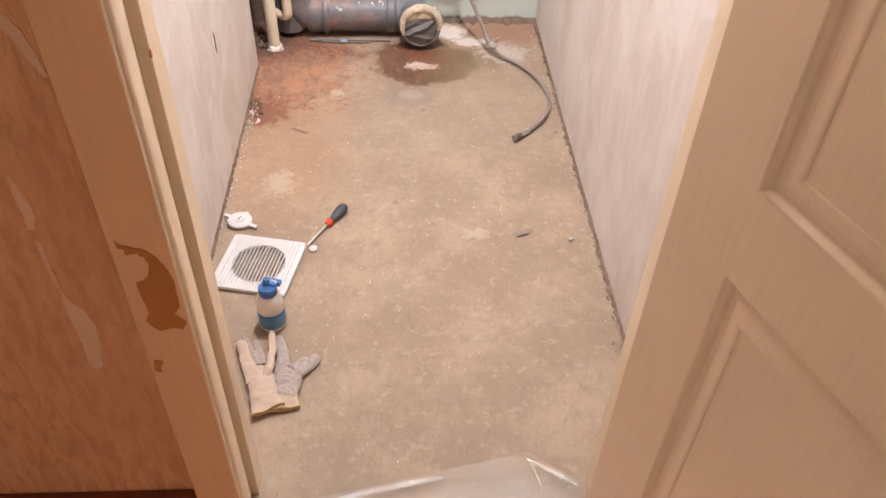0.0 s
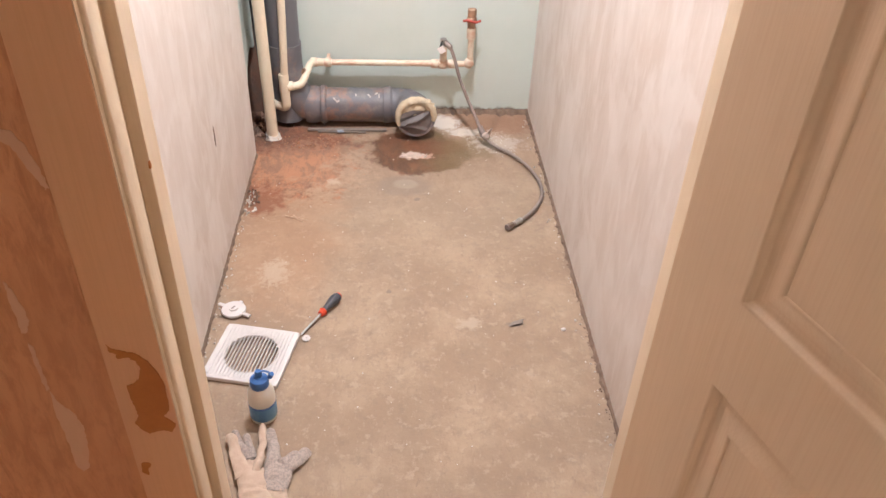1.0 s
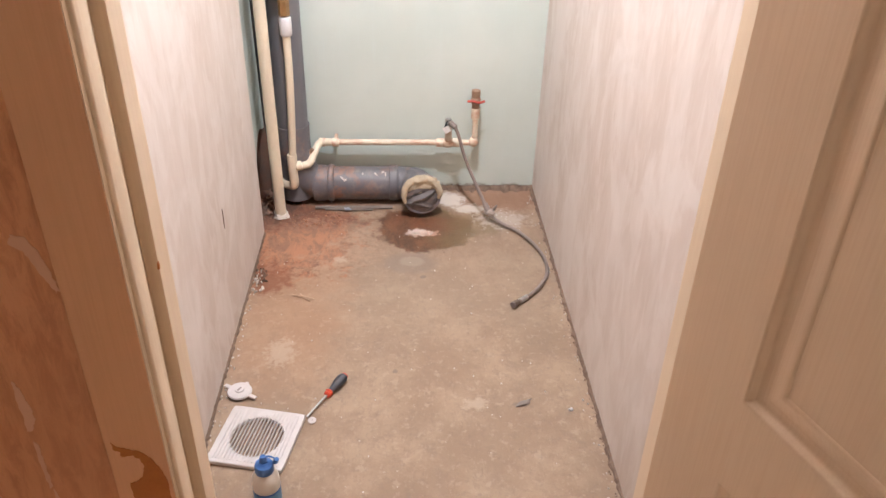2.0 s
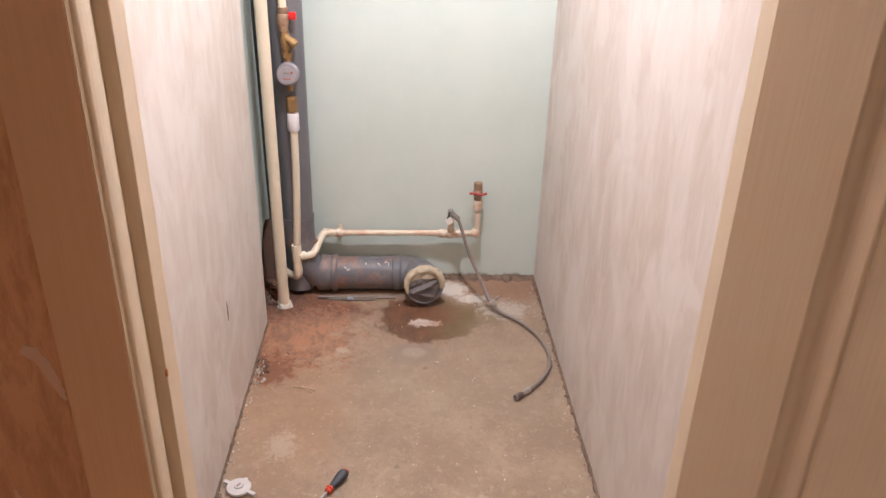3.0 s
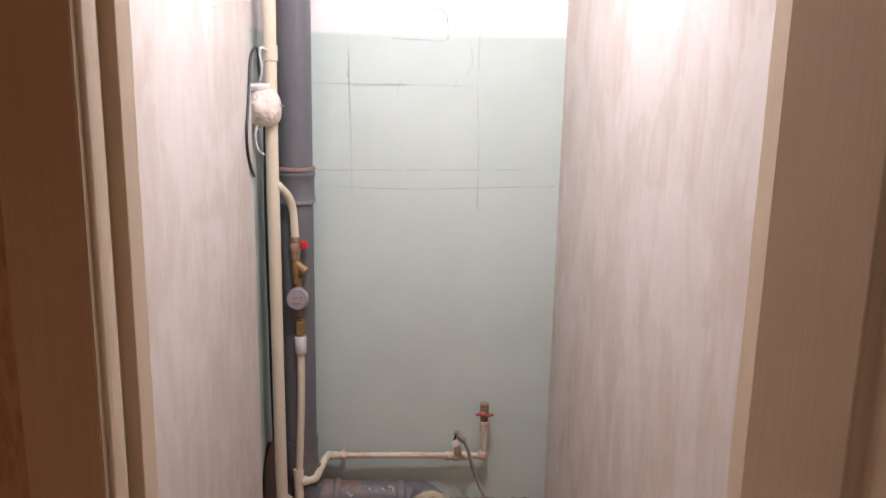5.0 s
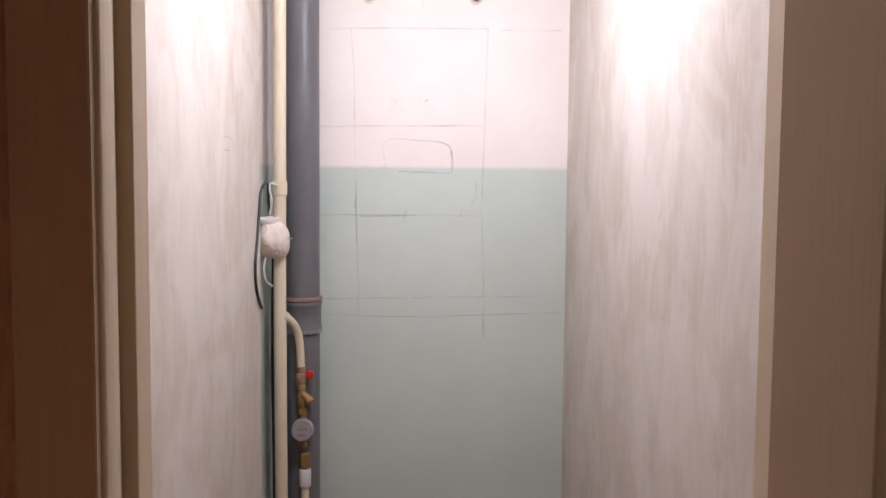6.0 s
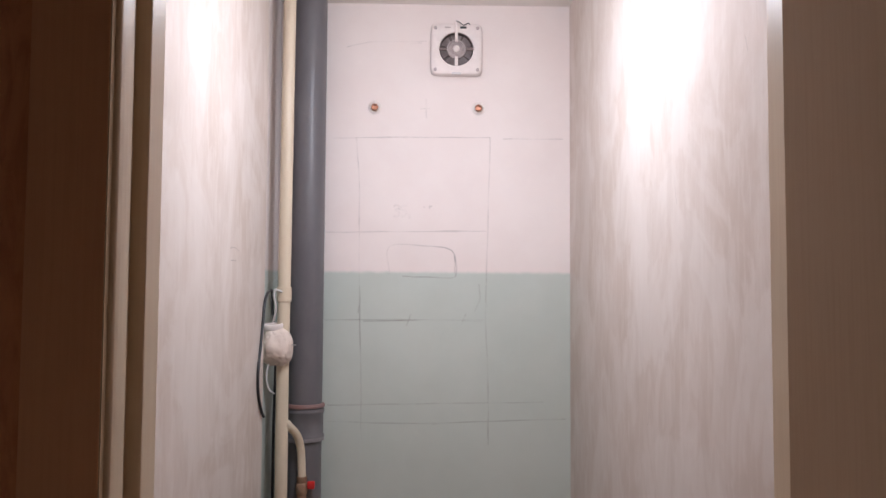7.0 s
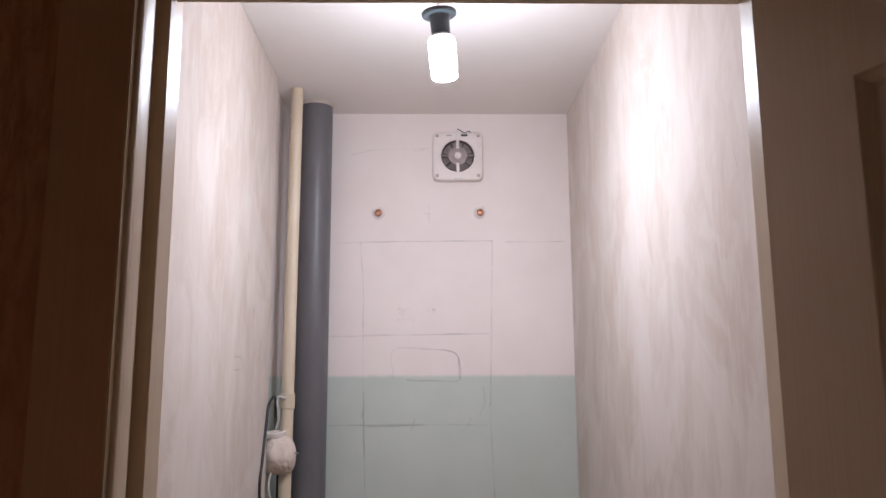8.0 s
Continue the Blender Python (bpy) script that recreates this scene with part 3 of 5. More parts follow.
tear = [(-0.3389, 0.7051), (-0.3329, 0.6978), (-0.3220, 0.6941), (-0.3083, 0.6902), (-0.2957, 0.6780), (-0.2876, 0.6590), (-0.2823, 0.6345), (-0.2825, 0.6194), (-0.2844, 0.5883), (-0.2936, 0.5778), (-0.2802, 0.5613), (-0.2873, 0.5470), (-0.2975, 0.5506), (-0.3067, 0.5486), (-0.3171, 0.5443), (-0.3261, 0.5534), (-0.3321, 0.5656), (-0.3252, 0.5774), (-0.3257, 0.5944), (-0.3285, 0.6131), (-0.3283, 0.6352), (-0.3203, 0.6371), (-0.3113, 0.6467), (-0.3061, 0.6640), (-0.3090, 0.6782), (-0.3177, 0.6839), (-0.3303, 0.6813), (-0.3307, 0.6905), (-0.3368, 0.6924)]
part("torn_patch", ragged(tear, -1.977, 0.0012, 3, 0.0009), TORN, door_frame, "bare brown fibreboard where the foil is torn")
part("torn_patch", ragged([(-0.3401, 0.4819), (-0.3348, 0.4854), (-0.3267, 0.4803), (-0.3336, 0.4695), (-0.3339, 0.4571), (-0.3422, 0.4648)], -1.977, 0.0012, 4, 0.001), TORN, door_frame, "bare brown fibreboard where the foil is torn")
for outline, seed in (([(-0.4430, 0.7824), (-0.4367, 0.7679), (-0.4321, 0.7429), (-0.4305, 0.7213), (-0.4380, 0.7037), (-0.4455, 0.7011), (-0.4444, 0.7345), (-0.4443, 0.7638)], 5), ([(-0.4424, 0.6856), (-0.4378, 0.6790), (-0.4384, 0.6506), (-0.4375, 0.6046), (-0.4422, 0.6006), (-0.4435, 0.6429)], 6), ([(-0.4387, 0.6005), (-0.4315, 0.5762), (-0.4185, 0.5575), (-0.4122, 0.5317), (-0.4145, 0.5029), (-0.4185, 0.4730), (-0.4243, 0.4446), (-0.4344, 0.4360), (-0.4404, 0.4488), (-0.4397, 0.4857), (-0.4404, 0.5266), (-0.4417, 0.5656)], 7), ([(-0.3931, 0.9807), (-0.3784, 0.9773), (-0.3692, 0.9602), (-0.3640, 0.9389), (-0.3590, 0.9102), (-0.3628, 0.9069), (-0.3708, 0.9263), (-0.3785, 0.9450), (-0.3842, 0.9602), (-0.3972, 0.9690)], 8)):
    part("paper_scrap", ragged(outline, -1.953, 0.001, seed, 0.0012), PALEPAPER, wall_front, "pale backing paper where wallpaper is torn")

# door leaf, swung open into the hallway
door_m = Matrix.Translation((0.318, -1.985, 0)) @ Matrix.Rotation(radians(-71), 4, "Z")
door_1 = thing("door_1", "open cream laminated panel door with embossed grain", "door", door_m, kind="structure")


def door_leaf():
    """The leaf lies along +x from the hinge; its seen face is y = 0, its thickness goes to +y."""
    W, H, D = 0.6, 2.03, 0.038
    panels = [(0.106, 0.494, 0.20, 0.743), (0.106, 0.494, 0.860, 1.886)]
    bm = bmesh.new()
    xs = [0.0, 0.106, 0.494, W]
    zs = [0.012, 0.20, 0.743, 0.860, 1.886, H]
    for i in range(3):
        for j in range(5):
            if i == 1 and j in (1, 3):
                continue
            f = [bm.verts.new(q) for q in ((xs[i], 0, zs[j]), (xs[i + 1], 0, zs[j]), (xs[i + 1], 0, zs[j + 1]), (xs[i], 0, zs[j + 1]))]
            bm.faces.new(f)
    # back and edges
    back = [bm.verts.new(q) for q in ((0, D, 0.012), (W, D, 0.012), (W, D, H), (0, D, H))]
    front = [bm.verts.new(q) for q in ((0, 0, 0.012), (W, 0, 0.012), (W, 0, H), (0, 0, H))]
    bm.faces.new(back)
    for i in range(4):
        bm.faces.new((front[i], front[(i + 1) % 4], back[(i + 1) % 4], back[i]))
    bmesh.ops.remove_doubles(bm, verts=bm.verts, dist=1e-5)
    rings = [(0.0, 0.0), (0.0012, 0.0006), (0.003, 0.003), (0.006, 0.0075), (0.009, 0.0095), (0.0125, 0.0102), (0.015, 0.0096), (0.018, 0.0098), (0.022, 0.0084), (0.030, 0.005), (0.037, 0.0018), (0.040, 0.0006), (0.0425, 0.0008), (0.045, 0.003)]
    mould, fields = bmesh.new(), []
    for x0, x1, z0, z1 in panels:
        loops = []
        for inset, depth in rings:
            loops.append([mould.verts.new(q) for q in ((x0 + inset, depth, z0 + inset), (x1 - inset, depth, z0 + inset), (x1 - inset, depth, z1 - inset), (x0 + inset, depth, z1 - inset))])
        for a, b in zip(loops, loops[1:]):
            for i in range(4):
                mould.faces.new((a[i], a[(i + 1) % 4], b[(i + 1) % 4], b[i]))
        f = bmesh.new()
        k = rings[-1][0]
        f.faces.new([f.verts.new(q) for q in ((x0 + k, 0.003, z0 + k), (x1 - k, 0.003, z0 + k), (x1 - k, 0.003, z1 - k), (x0 + k, 0.003, z1 - k))])
        fields.append(f)
    return bm, mould, fields


leaf_bm, mould_bm, fields = door_leaf()
leaf = part("leaf", leaf_bm, DOORFOIL, door_1)
part("moulding", mould_bm, DOORFOIL, leaf, "", True)
for f in fields:
    part("panel", f, DOORFOIL, leaf)
for z in (0.25, 1.78):
    part("hinge", lathe([(0, -0.04), (0.006, -0.04), (0.006, 0.04), (0, 0.04)], 12), STEEL, door_1, "steel hinge", True, pose(-0.006, 0.036, z))


# ---- pencil marks on the back wall ----
def stroke(points, width=0.0035, bm=None, seed=0):
    """A wavering pencil line standing on the wall."""
    bm = bm or bmesh.new()
    line = glide([(x, 0, z) for x, z in points], 10)
    last = None
    for i, q in enumerate(line):
        way = (line[min(i + 1, len(line) - 1)] - line[max(i - 1, 0)]).normalized()
        side = Vector((-way.z, 0, way.x)) * width / 2 * (0.7 + 0.6 * abs(noise.noise((i * 0.4, seed, 0))))
        off = Vector((-way.z, 0, way.x)) * 0.002 * noise.noise((i * 0.25, seed + 9, 0))
        pair = [bm.verts.new((q + off + side).to_tuple()[:1] + (-0.0012, (q + off + side).z)), bm.verts.new((q + off - side).to_tuple()[:1] + (-0.0012, (q + off - side).z))]
        if last:
            bm.faces.new((last[0], last[1], pair[1], pair[0]))
        last = pair
    return bm


bm = bmesh.new()
strokes = [
    [(-0.31, 2.123), (-0.1, 2.128), (0.226, 2.131)], [(0.27, 2.126), (0.476, 2.128)],
    [(-0.231, 2.126), (-0.218, 1.95), (-0.216, 1.7), (-0.21, 1.45), (-0.204, 1.228)],
    [(0.226, 2.131), (0.219, 1.8), (0.212, 1.52), (0.219, 1.38), (0.221, 1.229)],
    [(-0.335, 1.801), (-0.1, 1.806), (0.213, 1.809)],
    [(-0.331, 1.505), (-0.05, 1.508), (0.21, 1.507)], [(-0.2, 1.502), (0.0, 1.507), (0.2, 1.503)],
    [(-0.318, 1.222), (0.0, 1.228), (0.41, 1.234)], [(-0.02, 1.227), (0.05, 1.228)],
    [(-0.317, 1.168), (-0.05, 1.162), (0.1, 1.165), (0.484, 1.178)], [(0.03, 1.16), (0.14, 1.166)], [(0.45, 1.176), (0.484, 1.178)],
    [(-0.114, 1.66), (-0.113, 1.755), (0.02, 1.757), (0.085, 1.748), (0.108, 1.72), (0.107, 1.654), (0.03, 1.652), (-0.07, 1.654)],
    [(0.105, 1.725), (0.109, 1.70), (0.106, 1.665)],
    [(-0.055, 1.487), (-0.04, 1.527)], [(0.13, 1.492), (0.145, 1.53)], [(0.19, 1.63), (0.192, 1.58), (0.175, 1.535)],
    [(-0.214, 1.62), (-0.212, 1.575), (-0.218, 1.53)], [(0.215, 1.65), (0.213, 1.6), (0.216, 1.55)],
    [(-0.205, 1.23), (-0.203, 1.11)], [(0.222, 1.23), (0.222, 1.09)],
    [(-0.266, 2.439), (-0.18, 2.457), (-0.05, 2.46), (0.006, 2.463)], [(-0.05, 2.452), (-0.01, 2.456)],
    [(0.006, 2.262), (0.007, 2.23), (0.007, 2.195)], [(-0.012, 2.228), (0.02, 2.229)],
    [(-0.102, 1.892), (-0.088, 1.894), (-0.083, 1.884), (-0.094, 1.878), (-0.082, 1.87), (-0.087, 1.858), (-0.104, 1.858)],
    [(-0.055, 1.894), (-0.074, 1.892), (-0.077, 1.88), (-0.062, 1.878), (-0.058, 1.865), (-0.076, 1.857)],
    [(-0.048, 1.866), (-0.047, 1.85)], [(-0.002, 1.888), (0.006, 1.89)], [(0.018, 1.893), (0.03, 1.892)], [(0.02, 1.893), (0.021, 1.882)],
]
for i, s in enumerate(strokes):
    stroke(s, 0.009 if s[0] in ((-0.102, 1.892), (-0.055, 1.894), (-0.048, 1.866)) else 0.0057, bm, i * 3.1)
part("pencil_marks", bm, PENCIL, wall_back, "faint grey pencil layout lines and the figure 35")

# faint scribbles and scratches on the side walls
def wall_marks(lines, parent, m, label):
    bm = bmesh.new()
    for i, line in enumerate(lines):
        stroke(line, 0.003, bm, i * 1.7 + 40)
    part("pencil_marks", bm, PENCIL, parent, label, m=m)


wall_marks([[(-0.07, 0.02), (-0.03, 0.026), (0.0, 0.02)], [(-0.06, -0.01), (-0.05, 0.018)], [(-0.03, -0.012), (-0.02, 0.02), (-0.005, -0.008)], [(0.01, 0.018), (0.03, 0.016), (0.02, -0.01)], [(-0.06, -0.04), (-0.02, -0.035), (0.03, -0.042)], [(-0.05, -0.07), (0.0, -0.066)]],
           bpy.data.objects["wall_left"], Matrix.Translation((XL, -0.70, 1.745)) @ Matrix.Rotation(radians(90), 4, "Z"), "faint unreadable pencil scribble")
wall_marks([[(0.0, 0.03), (0.004, 0.0), (0.012, -0.03)], [(0.35, 0.2), (0.36, 0.17)], [(-0.2, -0.5), (-0.19, -0.47), (-0.18, -0.48)], [(0.5, -0.9), (0.52, -0.93)], [(-0.15, -1.1), (-0.14, -1.14)]],
           bpy.data.objects["wall_right"], Matrix.Translation((XR, -1.12, 1.81)) @ Matrix.Rotation(radians(-90), 4, "Z"), "thin dark scratches in the putty")
part("chip", lump((0.0018, 0.0025, 0.0055), 3, 0.6, 2), TORN, door_frame, "small chipped spot", True, pose(SL - 0.0005, -1.9007, 0.907))

# gouge in the left wall
bm = ragged([(0.0, 0.03), (0.004, 0.01), (0.003, -0.02), (0.0, -0.03), (-0.004, -0.01), (-0.002, 0.015)], 0, 0.0015, 2, 0.001)
part("gouge", bm, RUBBLE, bpy.data.objects["wall_left"], "dark scratch in the putty", m=Matrix.Translation((XL, -0.842, 0.353)) @ Matrix.Rotation(radians(90), 4, "Z"))


# crumbled joints along the wall feet
def crumbs(start, end, n, size, seed, spread, rise=0.5):
    random.seed(seed)
    bm = bmesh.new()
    a, b = Vector(start), Vector(end)
    for i in range(n):
        p = a.lerp(b, random.random()) + Vector((random.uniform(-spread, spread), random.uniform(-spread, spread), 0))
        s = size * random.uniform(0.35, 1.0)
        before = set(bm.verts)
        bmesh.ops.create_icosphere(bm, subdivisions=1, radius=1)
        turn = Euler((random.random() * 6, random.random() * 6, random.random() * 6)).to_matrix()
        for v in bm.verts:
            if v not in before:
                w = turn @ Vector((v.co.x * s * random.uniform(0.7, 1.3), v.co.y * s * random.uniform(0.6, 1.2), v.co.z * s * rise))
                v.co = p + w
    return bm


def joint(start, end, width, seed, side, rise=1.0):
    """A broken dark line of mortar between floor and wall."""
    a, b = Vector(start), Vector(end)
    n = int((b - a).length / 0.012)
    bm = bmesh.new()
    last = None
    for i in range(n + 1):
        p = a.lerp(b, i / n)
        w = width * (0.45 + 0.9 * abs(noise.noise((i * 0.3, seed, 0))) + 0.5 * noise.noise((i * 1.3, seed, 5)))
        h = rise * (0.006 + 0.009 * abs(noise.noise((i * 0.5, seed, 2))))
        row = [bm.verts.new(p + Vector((0, 0, h))), bm.verts.new(p + Vector(side) * w * 0.5 + Vector((0, 0, h * 0.7))), bm.verts.new(p + Vector(side) * max(w, 0.003) + Vector((0, 0, -0.004)))]
        if last:
            bm.faces.new((last[0], last[1], row[1], row[0]))
            bm.faces.new((last[1], last[2], row[2], row[1]))
        last = row
    return bm


solid("trim_right", joint((XR, 0, 0), (XR, -1.88, 0), 0.016, 1, (-1, 0, 0)), RUBBLE, "crumbled dark mortar joint along the wall foot", "mortar", "structure")
solid("trim_left", joint((XL, -0.33, 0), (XL, -1.88, 0), 0.010, 7, (1, 0, 0)), RUBBLE, "crumbled dark mortar joint along the wall foot", "mortar", "structure")
solid("trim_back", joint((0.05, 0, 0.0), (XR, 0, 0.0), 0.05, 13, (0, -1, 0), 1.5), RUBBLE, "crumbled dark mortar joint under the board", "mortar", "structure")
solid("mortar_crumbs", crumbs((0.491, -0.05, 0.001), (0.490, -1.85, 0.001), 150, 0.0032, 21, 0.006), RUBBLE, "dark mortar crumbs along the wall foot", "debris", "stuff")
solid("plaster_chips", crumbs((0.478, -0.05, 0.002), (0.475, -1.8, 0.002), 70, 0.004, 22, 0.012), PALECHIP, "pale plaster chips along the wall foot", "debris", "stuff")
solid("plaster_chips", crumbs((-0.452, -0.5, 0.002), (-0.45, -1.3, 0.002), 60, 0.004, 23, 0.010), PALECHIP, "pale plaster chips along the wall foot", "debris", "stuff")
solid("mortar_crumbs", crumbs((-0.455, -0.55, 0.003), (-0.42, -0.64, 0.003), 40, 0.006, 24, 0.016, 0.4), RUBBLE, "dark crumbs beside the wall", "debris", "stuff")
solid("plaster_chips", crumbs((-0.455, -0.56, 0.003), (-0.435, -0.68, 0.003), 16, 0.008, 25, 0.014, 0.4), PALECHIP, "pale chips beside the wall", "debris", "stuff")
solid("brick_rubble", crumbs((-0.50, -0.26, 0.006), (-0.46, -0.03, 0.006), 70, 0.014, 33, 0.03, 0.6), DARKHOLE, "broken brick rubble in the corner behind the pipes", "debris", "stuff")
solid("brick_crumbs", crumbs((-0.44, -0.25, 0.003), (-0.2, -0.24, 0.003), 90, 0.0035, 26, 0.05, 0.7), BRICKDUST, "reddish brick crumbs on the floor by the pipes", "debris", "stuff")
solid("chalk_crumbs", crumbs((0.180, -0.094, 0.002), (0.299, -0.233, 0.002), 60, 0.0028, 27, 0.028, 0.7), PALECHIP, "white chalky crumbs beside the drain end", "debris", "stuff")
solid("chalk_crumbs", crumbs((0.04, -0.33, 0.003), (0.11, -0.34, 0.003), 40, 0.0035, 28, 0.013, 0.7), PALECHIP, "white chalky crumbs on the damp stain", "debris", "stuff")
solid("chalk_crumbs", crumbs((0.33, -0.16, 0.003), (0.4, -0.33, 0.003), 45, 0.0028, 29, 0.035, 0.7), PALECHIP, "white chalky crumbs on the floor", "debris", "stuff")
solid("floor_grit", crumbs((0.0, -0.3, 0.001), (0.0, -1.8, 0.001), 120, 0.0028, 30, 0.4), PALECHIP, "fine grit on the floor", "debris", "stuff")


# ---- hanging lamp ----
def hanging_lamp():
    x, y = 0.030, -1.0
    lamp = thing("hanging_lamp", "lit bare lamp hanging askew from the ceiling in a black socket", "lamp", pose(x, y, TOP))
    lean = pose(0, 0, -0.109, 5, -5, 0) @ Matrix.Scale(0.97, 4)
    part("cord", tube(glide([(0, 0, 0.0), (-0.001, 0, -0.06), (0, 0, -0.111)], 4), 0.0026, 8), WHITECABLE, lamp, "thin pale cord", True)
    part("ceiling_cup", lathe([(0.0, 0.0), (0.03, 0.0), (0.028, -0.012), (0.01, -0.02), (0.0, -0.02)]), WHITEPLASTIC, lamp, "white ceiling cup", True)
    part("socket", lathe([(0, 0.0), (0.040, 0.0), (0.0415, -0.0015), (0.0415, -0.008), (0.039, -0.0105), (0.026, -0.0115), (0.0245, -0.016), (0.0235, -0.022), (0.0225, -0.04), (0.0215, -0.056), (0.018, -0.058), (0.0, -0.058)]), BLACK, lamp, "black bakelite socket with a wide flange", True, lean)
    part("lamp_base", lathe([(0.012, -0.054), (0.0205, -0.0555), (0.0255, -0.0595), (0.0285, -0.0655), (0.0, -0.066)]), LAMPBASE, lamp, "grey-white lamp base", True, lean)
    # shoulder ring glows upwards only as an added light for the ceiling
    part("lamp_shoulder", lathe([(0.0285, -0.0656), (0.0305, -0.070), (0.0318, -0.078)]), GLOWSHOULDER, lamp, "lamp shoulder with glow added to light the ceiling", True, lean)
    tube_part = part("lamp_tube", lathe([(0.0318, -0.0781), (0.0322, -0.1), (0.0316, -0.13), (0.0302, -0.156)]), GLOW, lamp, "glowing white lamp tube", True, lean)
    part("lamp_dome", lathe([(0.0302, -0.1561), (0.0282, -0.161), (0.0227, -0.1635), (0.0136, -0.1655), (0.0, -0.166)]), GLOWDOME, tube_part, "bright rounded lamp end", True)


hanging_lamp()


# ---- drain pipes ----
def drain():
    d = thing("drain_pipe", "dark grey plastic soil stack with a dusty branch on the floor", "drain pipe", pose(-0.378, -0.092, 0))
    R = 0.055
    ring = [(R + 0.0005, 0.0), (R + 0.006, 0.004), (R + 0.0085, 0.012), (R + 0.006, 0.02), (R + 0.0045, 0.024), (R + 0.0045, 0.085), (R + 0.007, 0.089), (R + 0.008, 0.096), (R + 0.006, 0.103), (R + 0.0005, 0.106)]
    part("soil_pipe", lathe([(R, 0.02), (R, TOP)], 40), GREYPIPE, d, "", True)
    part("socket", lathe([(r, 1.124 + h) for r, h in ring], 40), GREYPIPE, d, "ribbed pipe socket", True)
    part("clamp", lathe([(R + 0.0045, 1.124), (R + 0.0085, 1.126), (R + 0.0085, 1.137), (R + 0.0045, 1.139)], 40), CLAMP, d, "grey clamp ring", True)
    part("rust_band", lathe([(R + 0.0005, 1.229), (R + 0.0085, 1.231), (R + 0.009, 1.237), (R + 0.006, 1.242), (R + 0.0005, 1.243)], 40), SEAL, d, "reddish sealing ring", True)
    part("ceiling_collar", lathe([(R + 0.0005, TOP - 0.012), (R + 0.003, TOP - 0.006), (R + 0.006, TOP)], 40), PALECHIP, d, "plastered edge at the ceiling", True)
    # branch along the floor
    ay, az = 0.004, 0.067
    L = along((0.0, ay, az), (0.4, ay, az))
    part("bend", tube(glide([(0, 0, 0.3), (0.0, 0.0, 0.22), (0.012, 0.0, 0.135), (0.045, 0.002, 0.085), (0.09, ay, az)], 6), 0.059, 32), DUSTYPIPE, d, "dusty bend at the foot", True)
    prof = [(0.057, 0.06), (0.063, 0.062), (0.066, 0.07), (0.066, 0.10), (0.063, 0.104), (0.063, 0.115), (0.068, 0.118), (0.069, 0.128), (0.066, 0.134), (0.0605, 0.138), (0.0605, 0.335), (0.064, 0.338), (0.065, 0.345), (0.0645, 0.362), (0.062, 0.364), (0.058, 0.38)]
    part("branch", lathe(prof, 40), SMEAREDPIPE, d, "dust-smeared horizontal branch", True, L)
    mx, my = 0.447, -0.113
    part("elbow", tube(glide([(0.36, ay, az), (0.392, ay - 0.002, az), (0.424, ay - 0.016, az + 0.003), (mx - 0.004, my + 0.062, az + 0.008), (mx, my + 0.03, az + 0.01)], 6), 0.0605, 32), DUSTYPIPE, d, "", True)
    M = along((mx, my + 0.045, az + 0.012), (mx + 0.004, my - 0.02, az + 0.018))
    part("mouth", lathe([(0.060, 0.0), (0.066, 0.005), (0.068, 0.05), (0.069, 0.062), (0.066, 0.066), (0.060, 0.063), (0.058, 0.03)], 40), DUSTYPIPE, d, "dusty pipe mouth", True, M)
    arc = [(0.0635 * math.cos(radians(a)), 0.0635 * math.sin(radians(a)), 0.062) for a in range(-12, 205, 6)]
    bm = tube(arc, lambda t: 0.0055 + 0.0095 * math.sin(math.pi * min(1.0, max(0.0, t))) ** 0.7, 14)
    for v in bm.verts:
        v.co += 0.006 * noise.noise(v.co * 60) * v.co.normalized() + Vector((0, 0, 0.003 * noise.noise(v.co * 75 + Vector((4, 0, 0)))))
    part("foam", bm, FOAM, d, "cream dried foam round the mouth", True, M)
    bm = lump((0.059, 0.060, 0.020), 4.0, 0.1, 5, freq=1.2)
    for v in bm.verts:
        if v.co.z > 0:
            across = v.co.y - 0.45 * v.co.x - 0.004 + 0.012 * noise.noise(v.co * 22)
            second = v.co.y + 0.25 * v.co.x + 0.022 + 0.012 * noise.noise(v.co * 20 + Vector((3, 0, 0)))
            v.co.z += 0.009 * math.exp(-(across / 0.007) ** 2) - 0.007 * math.exp(-((across - 0.014) / 0.008) ** 2) + 0.005 * math.exp(-(second / 0.006) ** 2) + 0.003 * noise.noise(v.co * 60)
    pad = lump((0.052, 0.024, 0.012), 7.0, 0.5, 4, freq=2.2)
    part("foam_pad", pad, FOAM, d, "cream dried foam in the mouth", True, M @ Matrix.Translation((0.0, 0.040, 0.060)) @ Matrix.Rotation(0.25, 4, "Z"))
    part("bag_plug", bm, RAG, d, "crumpled dark bag plugging the mouth", True, M @ Matrix.Translation((-0.002, -0.008, 0.054)))
    for i, (u, a, size) in enumerate(((0.135, 52, 0.006), (0.168, 42, 0.009), (0.178, 36, 0.006), (0.24, 60, 0.005), (0.287, 58, 0.008), (0.312, 66, 0.007), (0.322, 57, 0.009))):
        q = radians(a)
        m = along((u, ay - 0.0607 * math.cos(q), az + 0.0607 * math.sin(q)), (u, ay - math.cos(q), az + math.sin(q)))
        part("paint_drip", lump((0.0022 + 0.0006 * (i % 3), size, 0.0012), i * 2.3, 0.9, 2, freq=2), PALECHIP, d, "pale splash of paint", True, m @ Matrix.Rotation(0.9 * math.sin(i * 2.1), 4, "Z"))


